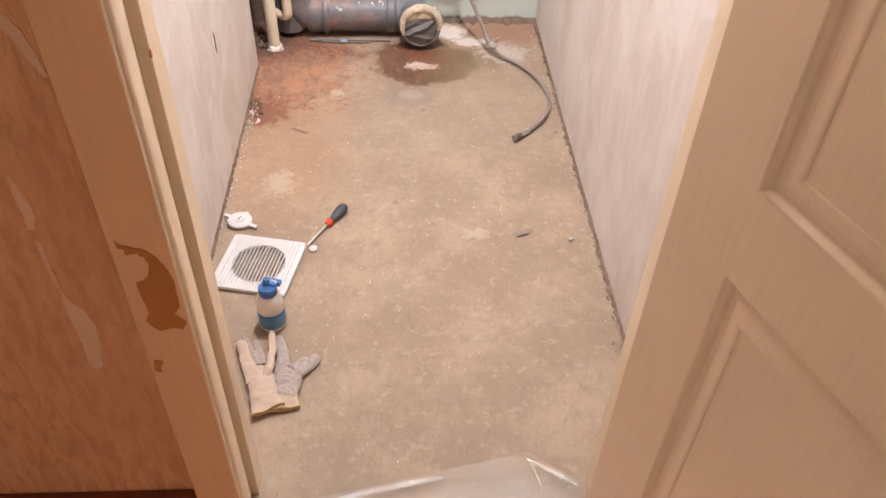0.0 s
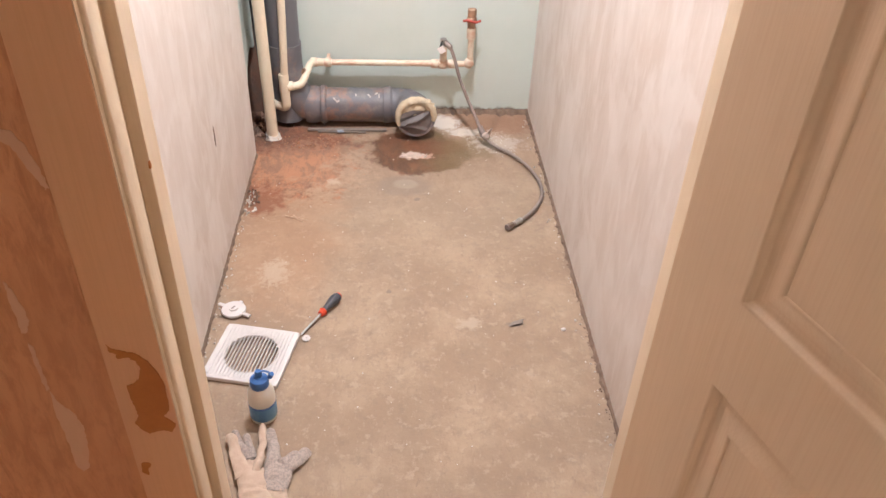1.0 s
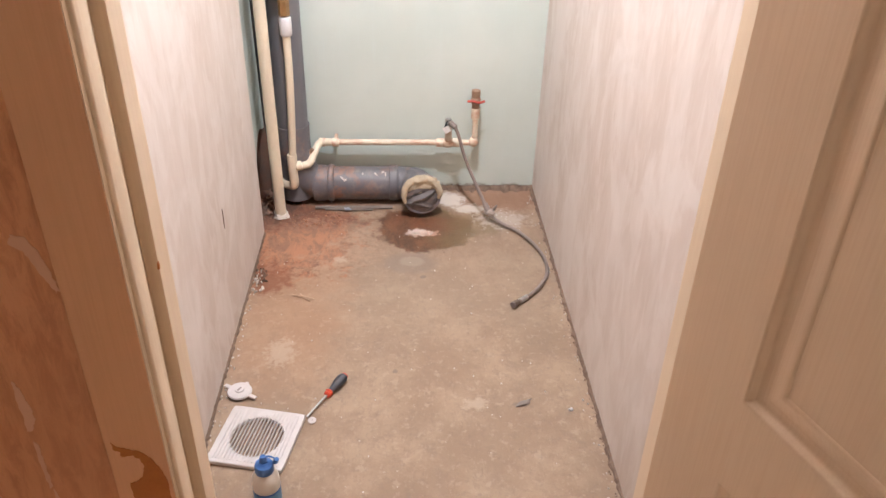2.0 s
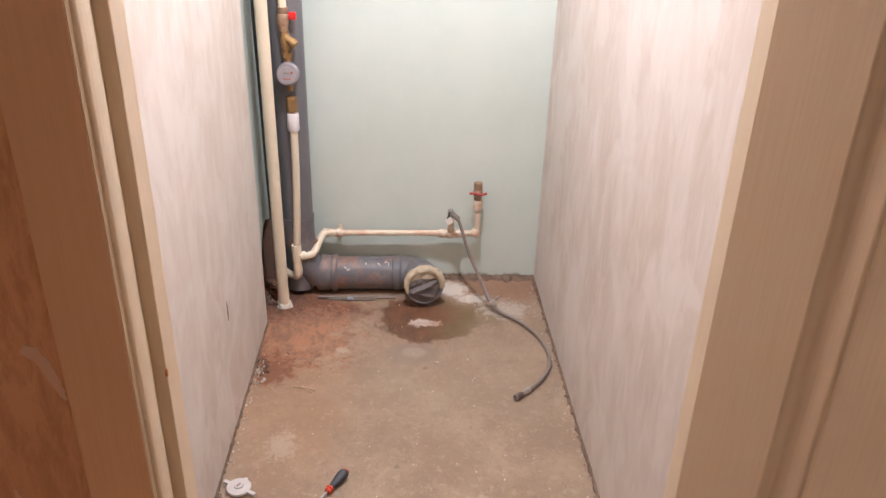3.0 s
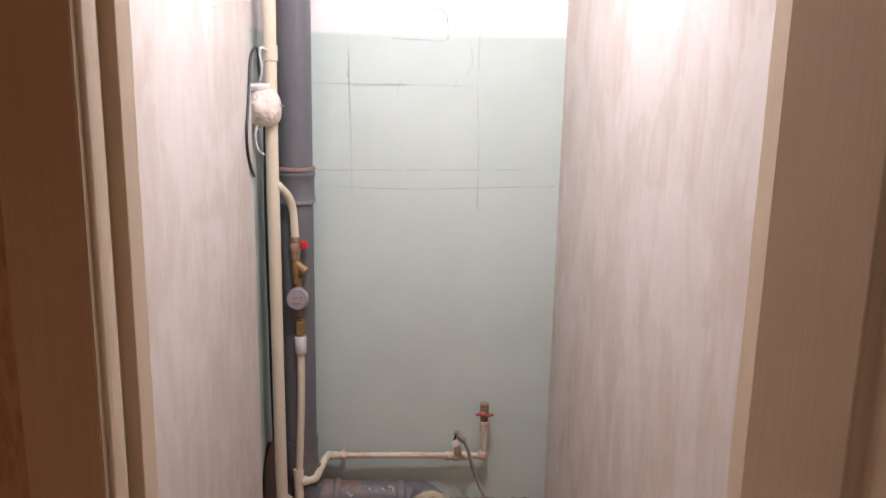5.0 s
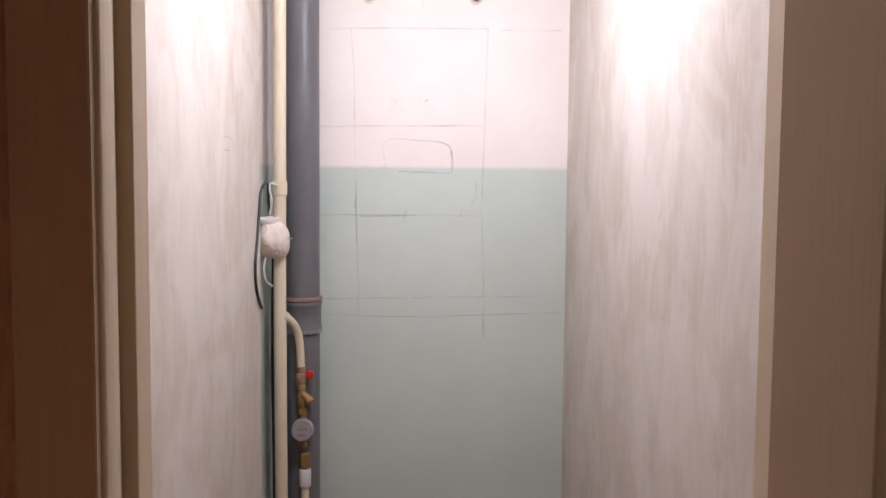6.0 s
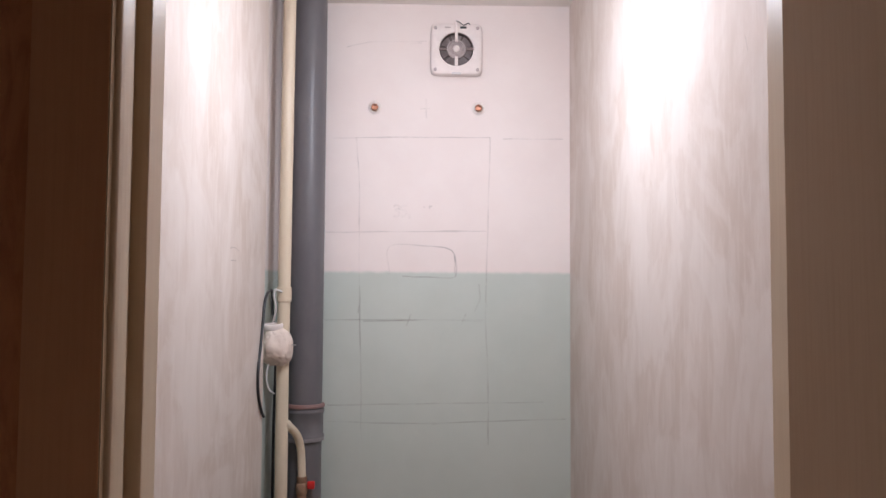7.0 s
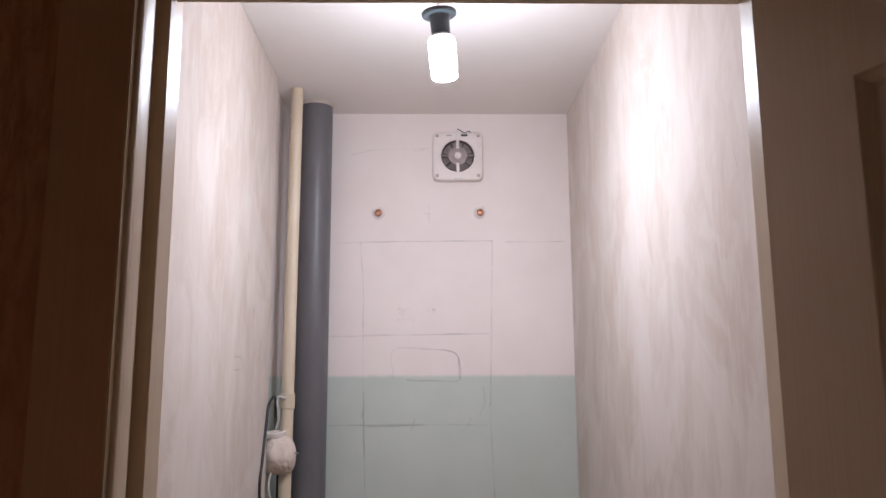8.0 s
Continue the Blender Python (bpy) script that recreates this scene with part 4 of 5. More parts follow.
drain()
solid("floor_profile", block((-0.31, -0.168, 0.0), (-0.03, -0.153, 0.007), 0.002), STRIP, "grey plastic strip on the floor under the drain", "strip", m=pose(0, 0, 0.001, 0, 0, 0))
solid("floor_profile", block((-0.27, -0.182, 0.0), (-0.1, -0.175, 0.005), 0.001), STRIP, "thin grey plastic strip on the floor", "strip", m=pose(0, 0, 0.001, 0, 0, -1))


# ---- water pipes ----
def water_pipes():
    w = thing("water_pipe", "cream plastic water riser with a metered branch", "water pipe", pose(-0.428, -0.222, 0))
    o = Vector((-0.428, -0.222, 0))

    def at(x, y, z):
        return Vector((x, y, z)) - o

    part("riser", tube([at(-0.426, -0.212, 0.0), at(-0.428, -0.217, 0.6), at(-0.429, -0.222, 1.3), at(-0.421, -0.238, TOP)], 0.0192, 22), CREAMPIPE, w, "", True)
    for z in (1.592,):
        part("coupling", lathe([(0.019, -0.024), (0.0225, -0.022), (0.023, 0.0), (0.0225, 0.022), (0.019, 0.024)], 22), CREAMPIPE, w, "", True, along(at(-0.4275, -0.2245, z), at(-0.4268, -0.226, z + 1)))
    part("foot_collar", lump((0.03, 0.028, 0.012), 3, 0.5, 3), PALECHIP, w, "plaster lump at the foot", True, pose(0.003, 0.01, 0.004))
    part("stained_stub", tube(glide([at(-0.3680, -0.1100, 0.1775), at(-0.3423, -0.1100, 0.1821), at(-0.3239, -0.1100, 0.1950), at(-0.3111, -0.1100, 0.2119)], 5), 0.006, 10), BRONZE, w, "rusty bent stub behind the pipes", True)
    # branch from the riser down through cock, strainer and meter
    bx, by = -0.375, -0.155
    part("branch_bend", tube(glide([at(-0.428, -0.225, 1.196), at(-0.414, -0.207, 1.190), at(-0.390, -0.176, 1.155), at(-0.379, -0.159, 1.105), at(bx, by, 1.018)], 8), 0.0128, 16), CREAMPIPE, w, "", True)
    part("weld_ring", lathe([(0.0135, -0.012), (0.018, -0.01), (0.018, 0.01), (0.0135, 0.012)], 18), CREAMPIPE, w, "", True, along(at(-0.420, -0.215, 1.193), at(-0.408, -0.2, 1.182)))
    cock = part("stopcock", lathe([(0.0, -0.037), (0.0135, -0.037), (0.0155, -0.026), (0.0145, -0.021), (0.0175, -0.017), (0.019, 0.0), (0.0175, 0.013), (0.0145, 0.017), (0.0165, 0.021), (0.0165, 0.036), (0.0, 0.036)], 16), BRONZE, w, "stained bronze stopcock", True, pose(*at(bx, by, 0.987)))
    h = part("handle", block((-0.012, -0.008, -0.012), (0.012, 0.008, 0.012), 0.004), RED, cock, "small red handle", True, pose(0.030, -0.008, 0.011))
    part("spindle", lathe([(0.005, 0.0), (0.005, 0.022)], 10), BRONZE, cock, "", True, along((0.012, -0.003, 0.008), (0.03, -0.008, 0.011)))
    s = part("strainer", lathe([(0.0, -0.036), (0.0115, -0.036), (0.012, -0.024), (0.0145, -0.02), (0.016, 0.0), (0.014, 0.016), (0.012, 0.02), (0.012, 0.034), (0.0, 0.034)], 14), BRASS, w, "dull brass strainer", True, pose(*at(bx + 0.003, by, 0.918)))
    part("strainer_leg", lathe([(0.012, 0.0), (0.0125, 0.024), (0.0155, 0.025), (0.0155, 0.04), (0.0, 0.042)], 12), BRASS, s, "", True, along((0.002, -0.003, 0.016), (0.026, -0.012, -0.004)))
    part("union_nut", lathe([(0.0, -0.008), (0.0165, -0.008), (0.0165, 0.008), (0.0, 0.008)], 6), BRASS, w, "", False, pose(*at(bx + 0.005, by, 0.878)))
    my = by - 0.014
    meter = part("water_meter", lathe([(0.0, -0.02), (0.026, -0.02), (0.033, -0.012), (0.037, 0.004), (0.0365, 0.018), (0.033, 0.026), (0.0, 0.026)], 30), METERGLASS, w, "round grey water meter", True, along(at(bx + 0.008, my, 0.822), at(bx + 0.012, my - 1, 0.872)))
    part("dial", lathe([(0.0, 0.0265), (0.028, 0.0265), (0.0285, 0.0285), (0.0, 0.0285)], 28), METERFACE, meter, "pale dial", True)
    part("dial_bar", block((-0.013, -0.014, 0.0286), (0.011, -0.011, 0.0292)), OLDRED, meter, "red mark on the dial")
    part("dial_bar", block((0.011, 0.004, 0.0286), (0.017, 0.010, 0.0292)), OLDRED, meter, "red mark on the dial")
    part("dial_bar", block((-0.012, 0.004, 0.0286), (0.006, 0.008, 0.0292)), DARKPLASTIC, meter, "dark counter bar")
    part("meter_body", lathe([(0.0, -0.06), (0.011, -0.06), (0.011, -0.03), (0.017, -0.02), (0.017, 0.02), (0.011, 0.03), (0.011, 0.055), (0.0, 0.055)], 14), BRASS, w, "", True, pose(*at(bx + 0.007, by, 0.822)))
    part("union_nut", lathe([(0.0, -0.03), (0.015, -0.03), (0.018, -0.026), (0.018, 0.016), (0.015, 0.022), (0.0, 0.022)], 6), BRASS, w, "", False, pose(*at(bx + 0.011, by, 0.722)))
    part("adapter", lathe([(0.0, -0.036), (0.0165, -0.036), (0.0195, -0.03), (0.0195, 0.02), (0.017, 0.024), (0.0, 0.024)], 20), WHITEPLASTIC, w, "white adapter", True, pose(*at(bx + 0.012, by, 0.665)))
    tx = bx - 0.004
    part("drop", tube(glide([at(bx + 0.012, by, 0.65), at(bx + 0.011, by, 0.5), at(bx + 0.005, by, 0.33), at(tx, by, 0.16)], 5), 0.0128, 16), CREAMPIPE, w, "", True)
    part("tee", lathe([(0.0, -0.028), (0.0165, -0.028), (0.0175, -0.02), (0.0175, 0.036), (0.0165, 0.04), (0.0, 0.04)], 18), CREAMPIPE, w, "", True, pose(*at(tx, by, 0.172)))
    part("elbow", tube(glide([at(tx, by, 0.15), at(tx + 0.001, by, 0.105), at(tx - 0.004, by + 0.006, 0.088), at(tx - 0.022, by + 0.018, 0.085), at(-0.43, -0.125, 0.09)], 6), 0.0165, 16), CREAMPIPE, w, "", True)
    part("side_run", tube(glide([at(tx, by, 0.168), at(-0.352, -0.147, 0.164), at(-0.328, -0.137, 0.166), at(-0.318, -0.125, 0.174), at(-0.304, -0.085, 0.197), at(-0.295, -0.056, 0.206), at(-0.278, -0.046, 0.2085), at(-0.25, -0.045, 0.2085)], 6), 0.0135, 16), CREAMPIPE, w, "", True)
    part("side_socket", lathe([(0.0135, -0.012), (0.0175, -0.01), (0.0175, 0.01), (0.0135, 0.012)], 18), CREAMPIPE, w, "", True, along(at(-0.36, -0.150, 0.166), at(-0.34, -0.143, 0.168)))
    z = 0.208
    part("wall_run", tube(glide([at(-0.275, -0.045, z), at(-0.1, -0.043, z), at(0.1, -0.043, z), at(0.24, -0.044, z), at(0.259, -0.045, z + 0.004), at(0.266, -0.046, z + 0.022), at(0.265, -0.046, z + 0.13)], 6), 0.0108, 14), DIRTYCREAM, w, "", True)
    for x in (-0.283, -0.235, 0.14, 0.2):
        part("run_socket", lathe([(0.0108, -0.013), (0.0155, -0.012), (0.016, 0.0), (0.0155, 0.012), (0.0108, 0.013)], 16), DIRTYCREAM, w, "", True, along(at(x - 0.0, -0.045, z), at(x + 1, -0.045, z)))
    part("corner_socket", lump((0.018, 0.017, 0.02), 2, 0.12, 3), DIRTYCREAM, w, "", True, pose(*at(0.262, -0.046, z + 0.004)))
    part("clip", block((-0.006, 0.0, -0.015), (0.006, 0.047, 0.015), 0.003), DIRTYCREAM, w, "pipe clip", False, pose(*at(-0.235, -0.047, z)))
    part("run_socket", lathe([(0.0108, -0.02), (0.0155, -0.018), (0.0158, 0.018), (0.0108, 0.02)], 16), DIRTYCREAM, w, "", True, pose(*at(0.265, -0.046, 0.322)))
    tap = part("tap", lathe([(0.0, -0.03), (0.013, -0.03), (0.0145, -0.012), (0.0175, -0.008), (0.0175, 0.006), (0.014, 0.01), (0.0155, 0.014), (0.0155, 0.036), (0.010, 0.038), (0.0, 0.034)], 14), BRONZE, w, "small stained bronze valve", True, pose(*at(0.264, -0.046, 0.372)))
    part("tap_lever", tube(glide([(-0.03, -0.014, 0.0), (-0.014, -0.02, 0.003), (0.0, -0.021, 0.0), (0.014, -0.02, -0.002), (0.03, -0.014, 0.001)], 4), 0.0045, 10), OLDRED, tap, "red butterfly lever", True)
    outlet = part("outlet", tube(glide([at(0.17, -0.045, z), at(0.17, -0.06, z + 0.035), at(0.169, -0.075, z + 0.065), at(0.168, -0.085, z + 0.09)], 5), lambda t: 0.0135 - 0.003 * t, 14), DIRTYCREAM, w, "", True)
    part("outlet_tee", lump((0.026, 0.019, 0.019), 6, 0.1, 3), DIRTYCREAM, w, "", True, pose(*at(0.17, -0.046, z)))
    part("outlet_cock", lathe([(0.0, -0.012), (0.011, -0.012), (0.0125, 0.0), (0.011, 0.014), (0.0, 0.016)], 12), STEEL, outlet, "small steel cock", True, pose(*at(0.167, -0.088, z + 0.097)))
    part("lever", block((-0.005, -0.003, -0.018), (0.005, 0.003, 0.018), 0.002), BLACK, outlet, "small black lever", False, pose(*at(0.160, -0.096, z + 0.09), 0, 20, 0))
    part("tag", block((-0.0115, -0.0008, -0.012), (0.0115, 0.0008, 0.012), 0.0004), PLASTER, outlet, "white paper tag", False, pose(*at(0.160, -0.119, 0.291), 0, -32, 0))


water_pipes()


def hose():
    h = thing("braided_hose", "braided steel flexible hose trailing onto the floor", "hose", pose(0.17, -0.1, 0))
    o = Vector((0.17, -0.1, 0))
    pts = [(0.172, -0.10, 0.310), (0.187, -0.112, 0.302), (0.205, -0.125, 0.262), (0.222, -0.14, 0.205), (0.248, -0.165, 0.145), (0.28, -0.205, 0.085), (0.312, -0.255, 0.034), (0.345, -0.285, 0.013), (0.40, -0.34, 0.011), (0.445, -0.42, 0.010), (0.469, -0.51, 0.010), (0.466, -0.595, 0.010), (0.435, -0.665, 0.010), (0.39, -0.722, 0.010), (0.35, -0.757, 0.011)]
    line = [q - o for q in glide(pts, 8)]
    part("braid", tube(line, 0.006, 12), BRAID, h, "", True)
    part("nut", lathe([(0.0, 0.0), (0.0095, 0.0), (0.010, 0.003), (0.010, 0.014), (0.0082, 0.015), (0.0078, 0.026), (0.0, 0.026)], 6), DARKNUT, h, "dull dark end nut", False, along(Vector((0.335, -0.77, 0.0115)) - o, Vector((0.36, -0.748, 0.0112)) - o))
    # closed cap; the shade inside the open end is put into its dark colour
    part("nut_mouth", lathe([(0.0, -0.001), (0.0095, -0.001), (0.0095, 0.004)], 12), DARKPLASTIC, h, "dark disc painted as the shaded open end", False, along(Vector((0.335, -0.77, 0.0115)) - o, Vector((0.36, -0.748, 0.0112)) - o))
    part("ferrule", lathe([(0.0068, 0.0), (0.0084, 0.001), (0.0084, 0.03), (0.0082, 0.031)], 12), STEEL, h, "", True, along(line[-3], line[-9]))
    part("ferrule", lathe([(0.0082, 0.0), (0.0098, 0.001), (0.0098, 0.028), (0.0082, 0.029)], 12), BRAID, h, "", True, along(line[0], line[9]))
    part("splice", tube([line[44], line[46], line[48], line[50]], 0.0105, 12), BRAID, h, "dusty joint in the hose", True)
    part("crimp", lump((0.02, 0.014, 0.012), 11, 0.45, 3), CRIMP, h, "dusty pale crimp on the hose", True, Matrix.Translation(line[48] + Vector((0.002, 0.0, 0.003))) @ Matrix.Rotation(-0.7, 4, "Z"))
    part("crimp_ear", lump((0.006, 0.004, 0.014), 12, 0.6, 2), CRIMP, h, "", True, Matrix.Translation(line[48] + Vector((0.018, 0.012, 0.014))) @ Matrix.Rotation(0.5, 4, "Y"))


hose()


# ---- wrapped box and cables on the riser ----
def wrapped_box():
    b = thing("junction_box", "round white box wrapped on the water riser", "junction box", pose(-0.446, -0.24, 1.435))
    wrap = lump((0.052, 0.054, 0.064), 1.5, 0.16, 5, freq=1.4)
    for v in wrap.verts:
        crease = abs(noise.noise(Vector((v.co.x * 50, v.co.y * 50, v.co.z * 22)) + Vector((2, 5, 1))))
        v.co *= 1 + 0.02 * noise.noise(v.co * 70) - 0.05 * max(0.0, 0.12 - crease) / 0.12
    part("wrap", wrap, GYPSUMLUMP, b, "", True)
    part("rim", lathe([(0.03, 0.0), (0.034, 0.006), (0.0335, 0.016), (0.029, 0.018), (0.027, 0.012), (0.0, 0.012)], 26), DUSTYWHITE, b, "", True, pose(-0.012, -0.004, 0.05, 6, -4, 0))
    part("screw", lathe([(0.0, 0.0), (0.0022, 0.0), (0.0022, 0.014), (0.0, 0.014)], 8), STEEL, b, "", True, along((0.05, -0.02, 0.006), (0.066, -0.026, 0.004)))


wrapped_box()
solid("black_cable", tube(glide([(-0.455, -0.245, 1.508), (-0.458, -0.25, 1.56), (-0.457, -0.262, 1.60), (-0.459, -0.30, 1.602), (-0.4615, -0.345, 1.575), (-0.4625, -0.372, 1.50), (-0.4625, -0.40, 1.43), (-0.462, -0.425, 1.37), (-0.462, -0.415, 1.31), (-0.461, -0.375, 1.26), (-0.460, -0.345, 1.238)], 6), 0.0042, 8), BLACKCABLE, "black cable looping out of the wrapped box", "cable", smooth=True)
solid("white_cable", tube(glide([(-0.430, -0.248, 1.60), (-0.447, -0.262, 1.606), (-0.452, -0.262, 1.59), (-0.446, -0.258, 1.55), (-0.455, -0.248, 1.51)], 6), 0.0032, 8), WHITECABLE, "thin white cable above the wrapped box", "cable", smooth=True)
solid("white_cable", tube(glide([(-0.462, -0.262, 1.39), (-0.468, -0.272, 1.35), (-0.462, -0.268, 1.31), (-0.448, -0.25, 1.292)], 6), 0.003, 8), WHITECABLE, "thin white cable below the wrapped box", "cable", smooth=True)
solid("riser_cable", tube(glide([(-0.462, -0.155, 1.40), (-0.466, -0.16, 1.1), (-0.462, -0.165, 0.75), (-0.46, -0.16, 0.42), (-0.452, -0.15, 0.2), (-0.45, -0.15, 0.0)], 6), 0.0045, 8), BLACKCABLE, "dark cable running down behind the riser", "cable", smooth=True)


# ---- extractor fan ----
def fan():
    f = thing("extractor_fan", "white extractor fan with its cover removed", "fan", pose(0.108, 0, 2.429))
    S, D, R = 0.0885, 0.028, 0.058
    n = 64
    bm = bmesh.new()

    def square(t, s, r):
        c, q = math.cos(t), math.sin(t)
        k = (abs(c) ** 10 + abs(q) ** 10) ** -0.1
        return (s * k * c, s * k * q)

    loops = []
    for s, y in ((S, -0.001), (S, -D + 0.006), (S - 0.002, -D + 0.002), (S - 0.006, -D)):
        loops.append([bm.verts.new((square(2 * math.pi * i / n, s, 0)[0], y, square(2 * math.pi * i / n, s, 0)[1])) for i in range(n)])
    for r, y in ((R + 0.003, -D), (R, -D + 0.002), (R, 0.0)):
        loops.append([bm.verts.new((r * math.cos(2 * math.pi * i / n), y, r * math.sin(2 * math.pi * i / n))) for i in range(n)])
    for a, b in zip(loops, loops[1:]):
        for i in range(n):
            bm.faces.new((a[i], a[(i + 1) % n], b[(i + 1) % n], b[i]))
    part("frame", bm, DUSTYWHITE, f, "", True)
    back = pose(0, 0, 0, 90, 0, 0)
    part("duct", lathe([(0.0, 0.0015), (R, 0.0015), (R - 0.002, 0.004), (R - 0.002, D - 0.004)], 40), DARKPLASTIC, f, "dark duct", True, back)
    hub = part("hub", lathe([(0.0, D + 0.002), (0.016, D + 0.002), (0.018, D), (0.021, D - 0.004), (0.029, D - 0.006), (0.030, D - 0.010), (0.028, D - 0.02), (0.0, D - 0.02)], 30), FANGREY, f, "grey motor hub", True, back)
    part("hub_ring", lathe([(0.0275, D - 0.004), (0.0285, D + 0.001), (0.0325, D + 0.001), (0.0335, D - 0.006), (0.0275, D - 0.006)], 36), FANGREY, hub, "", True)
    part("hub_cap", lathe([(0.0, D + 0.007), (0.009, D + 0.006), (0.012, D + 0.002)], 18), DUSTYWHITE, hub, "", True)
    for a in (90, 270):
        part("strut", block((0.026, -D - 0.0015, -0.0055), (R + 0.002, -D + 0.007, 0.0055), 0.0015), DUSTYWHITE, f, "", False, pose(0, 0, 0, 0, a, 0))
    for a in (0, 180):
        part("lug", block((0.031, -D + 0.001, -0.004), (R + 0.002, -D + 0.006, 0.004), 0.001), DARKPLASTIC, f, "", False, pose(0, 0, 0, 0, a, 0))
    for i in range(7):
        bm = bmesh.new()
        rows = []
        for r in (0.027, 0.04, 0.054):
            w = radians(21)
            rows.append([bm.verts.new((r * math.cos(s * w), -0.010 - s * 0.005, r * math.sin(s * w))) for s in (-1, -0.3, 0.4, 1)])
        for a, b in zip(rows, rows[1:]):
            for k in range(3):
                bm.faces.new((a[k], a[k + 1], b[k + 1], b[k]))
        bmesh.ops.solidify(bm, geom=bm.faces[:], thickness=0.0016)
        part("blade", bm, FANGREY, f, "", True, pose(0, 0, 0, 0, i * 51.4 + 12, 0))
    part("terminal", block((0.012, -D - 0.003, 0.070), (0.034, -D + 0.002, 0.077), 0.001), BLACK, f, "small black terminal")
    part("terminal", block((-0.04, -D - 0.002, 0.072), (-0.02, -D + 0.002, 0.0755), 0.001), FANGREY, f, "")
    part("pull_rod", block((-0.004, -D - 0.006, 0.03), (0.004, -D - 0.0016, 0.098), 0.0015), DUSTYWHITE, f, "upright lead cover")
    part("wire", tube(glide([(0.0, -D - 0.006, 0.095), (0.012, -D - 0.008, 0.088), (0.024, -D - 0.007, 0.08), (0.04, -D - 0.004, 0.088), (0.045, -D - 0.003, 0.083)], 5), 0.0016, 8), BLACKCABLE, f, "thin wire", True)
    part("notch", block((-0.016, -D - 0.003, -0.0885), (0.016, -D + 0.003, -0.081), 0.001), WHITEPLASTIC, f)
    for x in (-0.072, 0.072):
        for z in (-0.072, 0.072):
            part("screw_boss", lathe([(0.0, 0.0), (0.006, 0.0), (0.006, 0.002), (0.003, 0.0025), (0.0, 0.001)], 12), FANGREY, f, "", True, pose(x, -D + 0.0003, z, 90, 0, 0))


fan()


def copper_stub():
    c = thing("copper_fitting", "copper pipe stub standing out of the wall", "pipe stub", pose(-0.169, 0, 2.229), group="pipe stubs in the wall")
    turn = pose(0, 0, 0, 90, 0, 0)
    part("plaster_ring", lathe([(0.023, 0.0), (0.0195, 0.003), (0.015, 0.0042), (0.0115, 0.001)], 20), PLASTER, c, "rough plaster ring", True, turn)
    part("stub", lathe([(0.0105, 0.0), (0.0105, 0.016), (0.0085, 0.016), (0.0075, 0.005), (0.0, 0.005)], 18), COPPER, c, "", True, turn)
    part("drip", lump((0.0045, 0.0025, 0.012), 3, 0.6, 2), PLASTER, c, "white plaster smear", True, pose(0.0, -0.003, 0.016))
    part("lip", lathe([(0.0105, 0.011), (0.0125, 0.012), (0.0125, 0.016), (0.0095, 0.017)], 6), COPPER, c, "", False, turn)
    return c


stub = copper_stub()
copy_thing(stub, pose(0.185, 0, 2.230, 0, 25, 0))


# ---- things on the floor ----
def vent_cover():
    g = thing("vent_cover", "white square louvred fan cover lying on the floor", "vent cover", pose(-0.343, -1.292, 0.003, 0, 0, -11.5))
    S, T, R = 0.0925, 0.010, 0.0645
    n = 64
    bm = bmesh.new()

    def sq(t, s):
        c, q = math.cos(t), math.sin(t)
        k = (abs(c) ** 40 + abs(q) ** 40) ** (-1 / 40)
        return s * k * c, s * k * q

    loops = [[bm.verts.new((*sq(2 * math.pi * i / n, s), z)) for i in range(n)] for s, z in ((S, 0.0), (S, T - 0.002), (S - 0.001, T - 0.0006), (S - 0.003, T))]
    loops += [[bm.verts.new((r * math.cos(2 * math.pi * i / n), r * math.sin(2 * math.pi * i / n), z)) for i in range(n)] for r, z in ((R, T), (R - 0.001, T - 0.003), (R - 0.001, 0.001))]
    for a, b in zip(loops, loops[1:]):
        for i in range(n):
            bm.faces.new((a[i], a[(i + 1) % n], b[(i + 1) % n], b[i]))
    part("frame", bm, FLOORWHITE, g)
    for i in range(19):
        x = -0.0774 + i * 0.0086
        half = math.sqrt(max(R * R - x * x, 0)) if abs(x) < R else 0
        if half > 0.01:
            part("slat", block((-0.0011, -half, -0.0042), (0.0011, half, 0.0042), 0.0), FLOORWHITE, g, "", False, pose(x, 0, T - 0.0045, 0, 10, 0))
        for s in (-1, 1):
            y0, y1 = max(half + 0.002, 0.0), 0.082
            if half > 0 or s == 1:
                lo, hi = (y0 * s, y1 * s) if half > 0 else (-0.082, 0.082)
                part("rib", block((x - 0.0016, min(lo, hi), T - 0.0005), (x + 0.0016, max(lo, hi), T + 0.0022)), FLOORWHITE, g)


vent_cover()


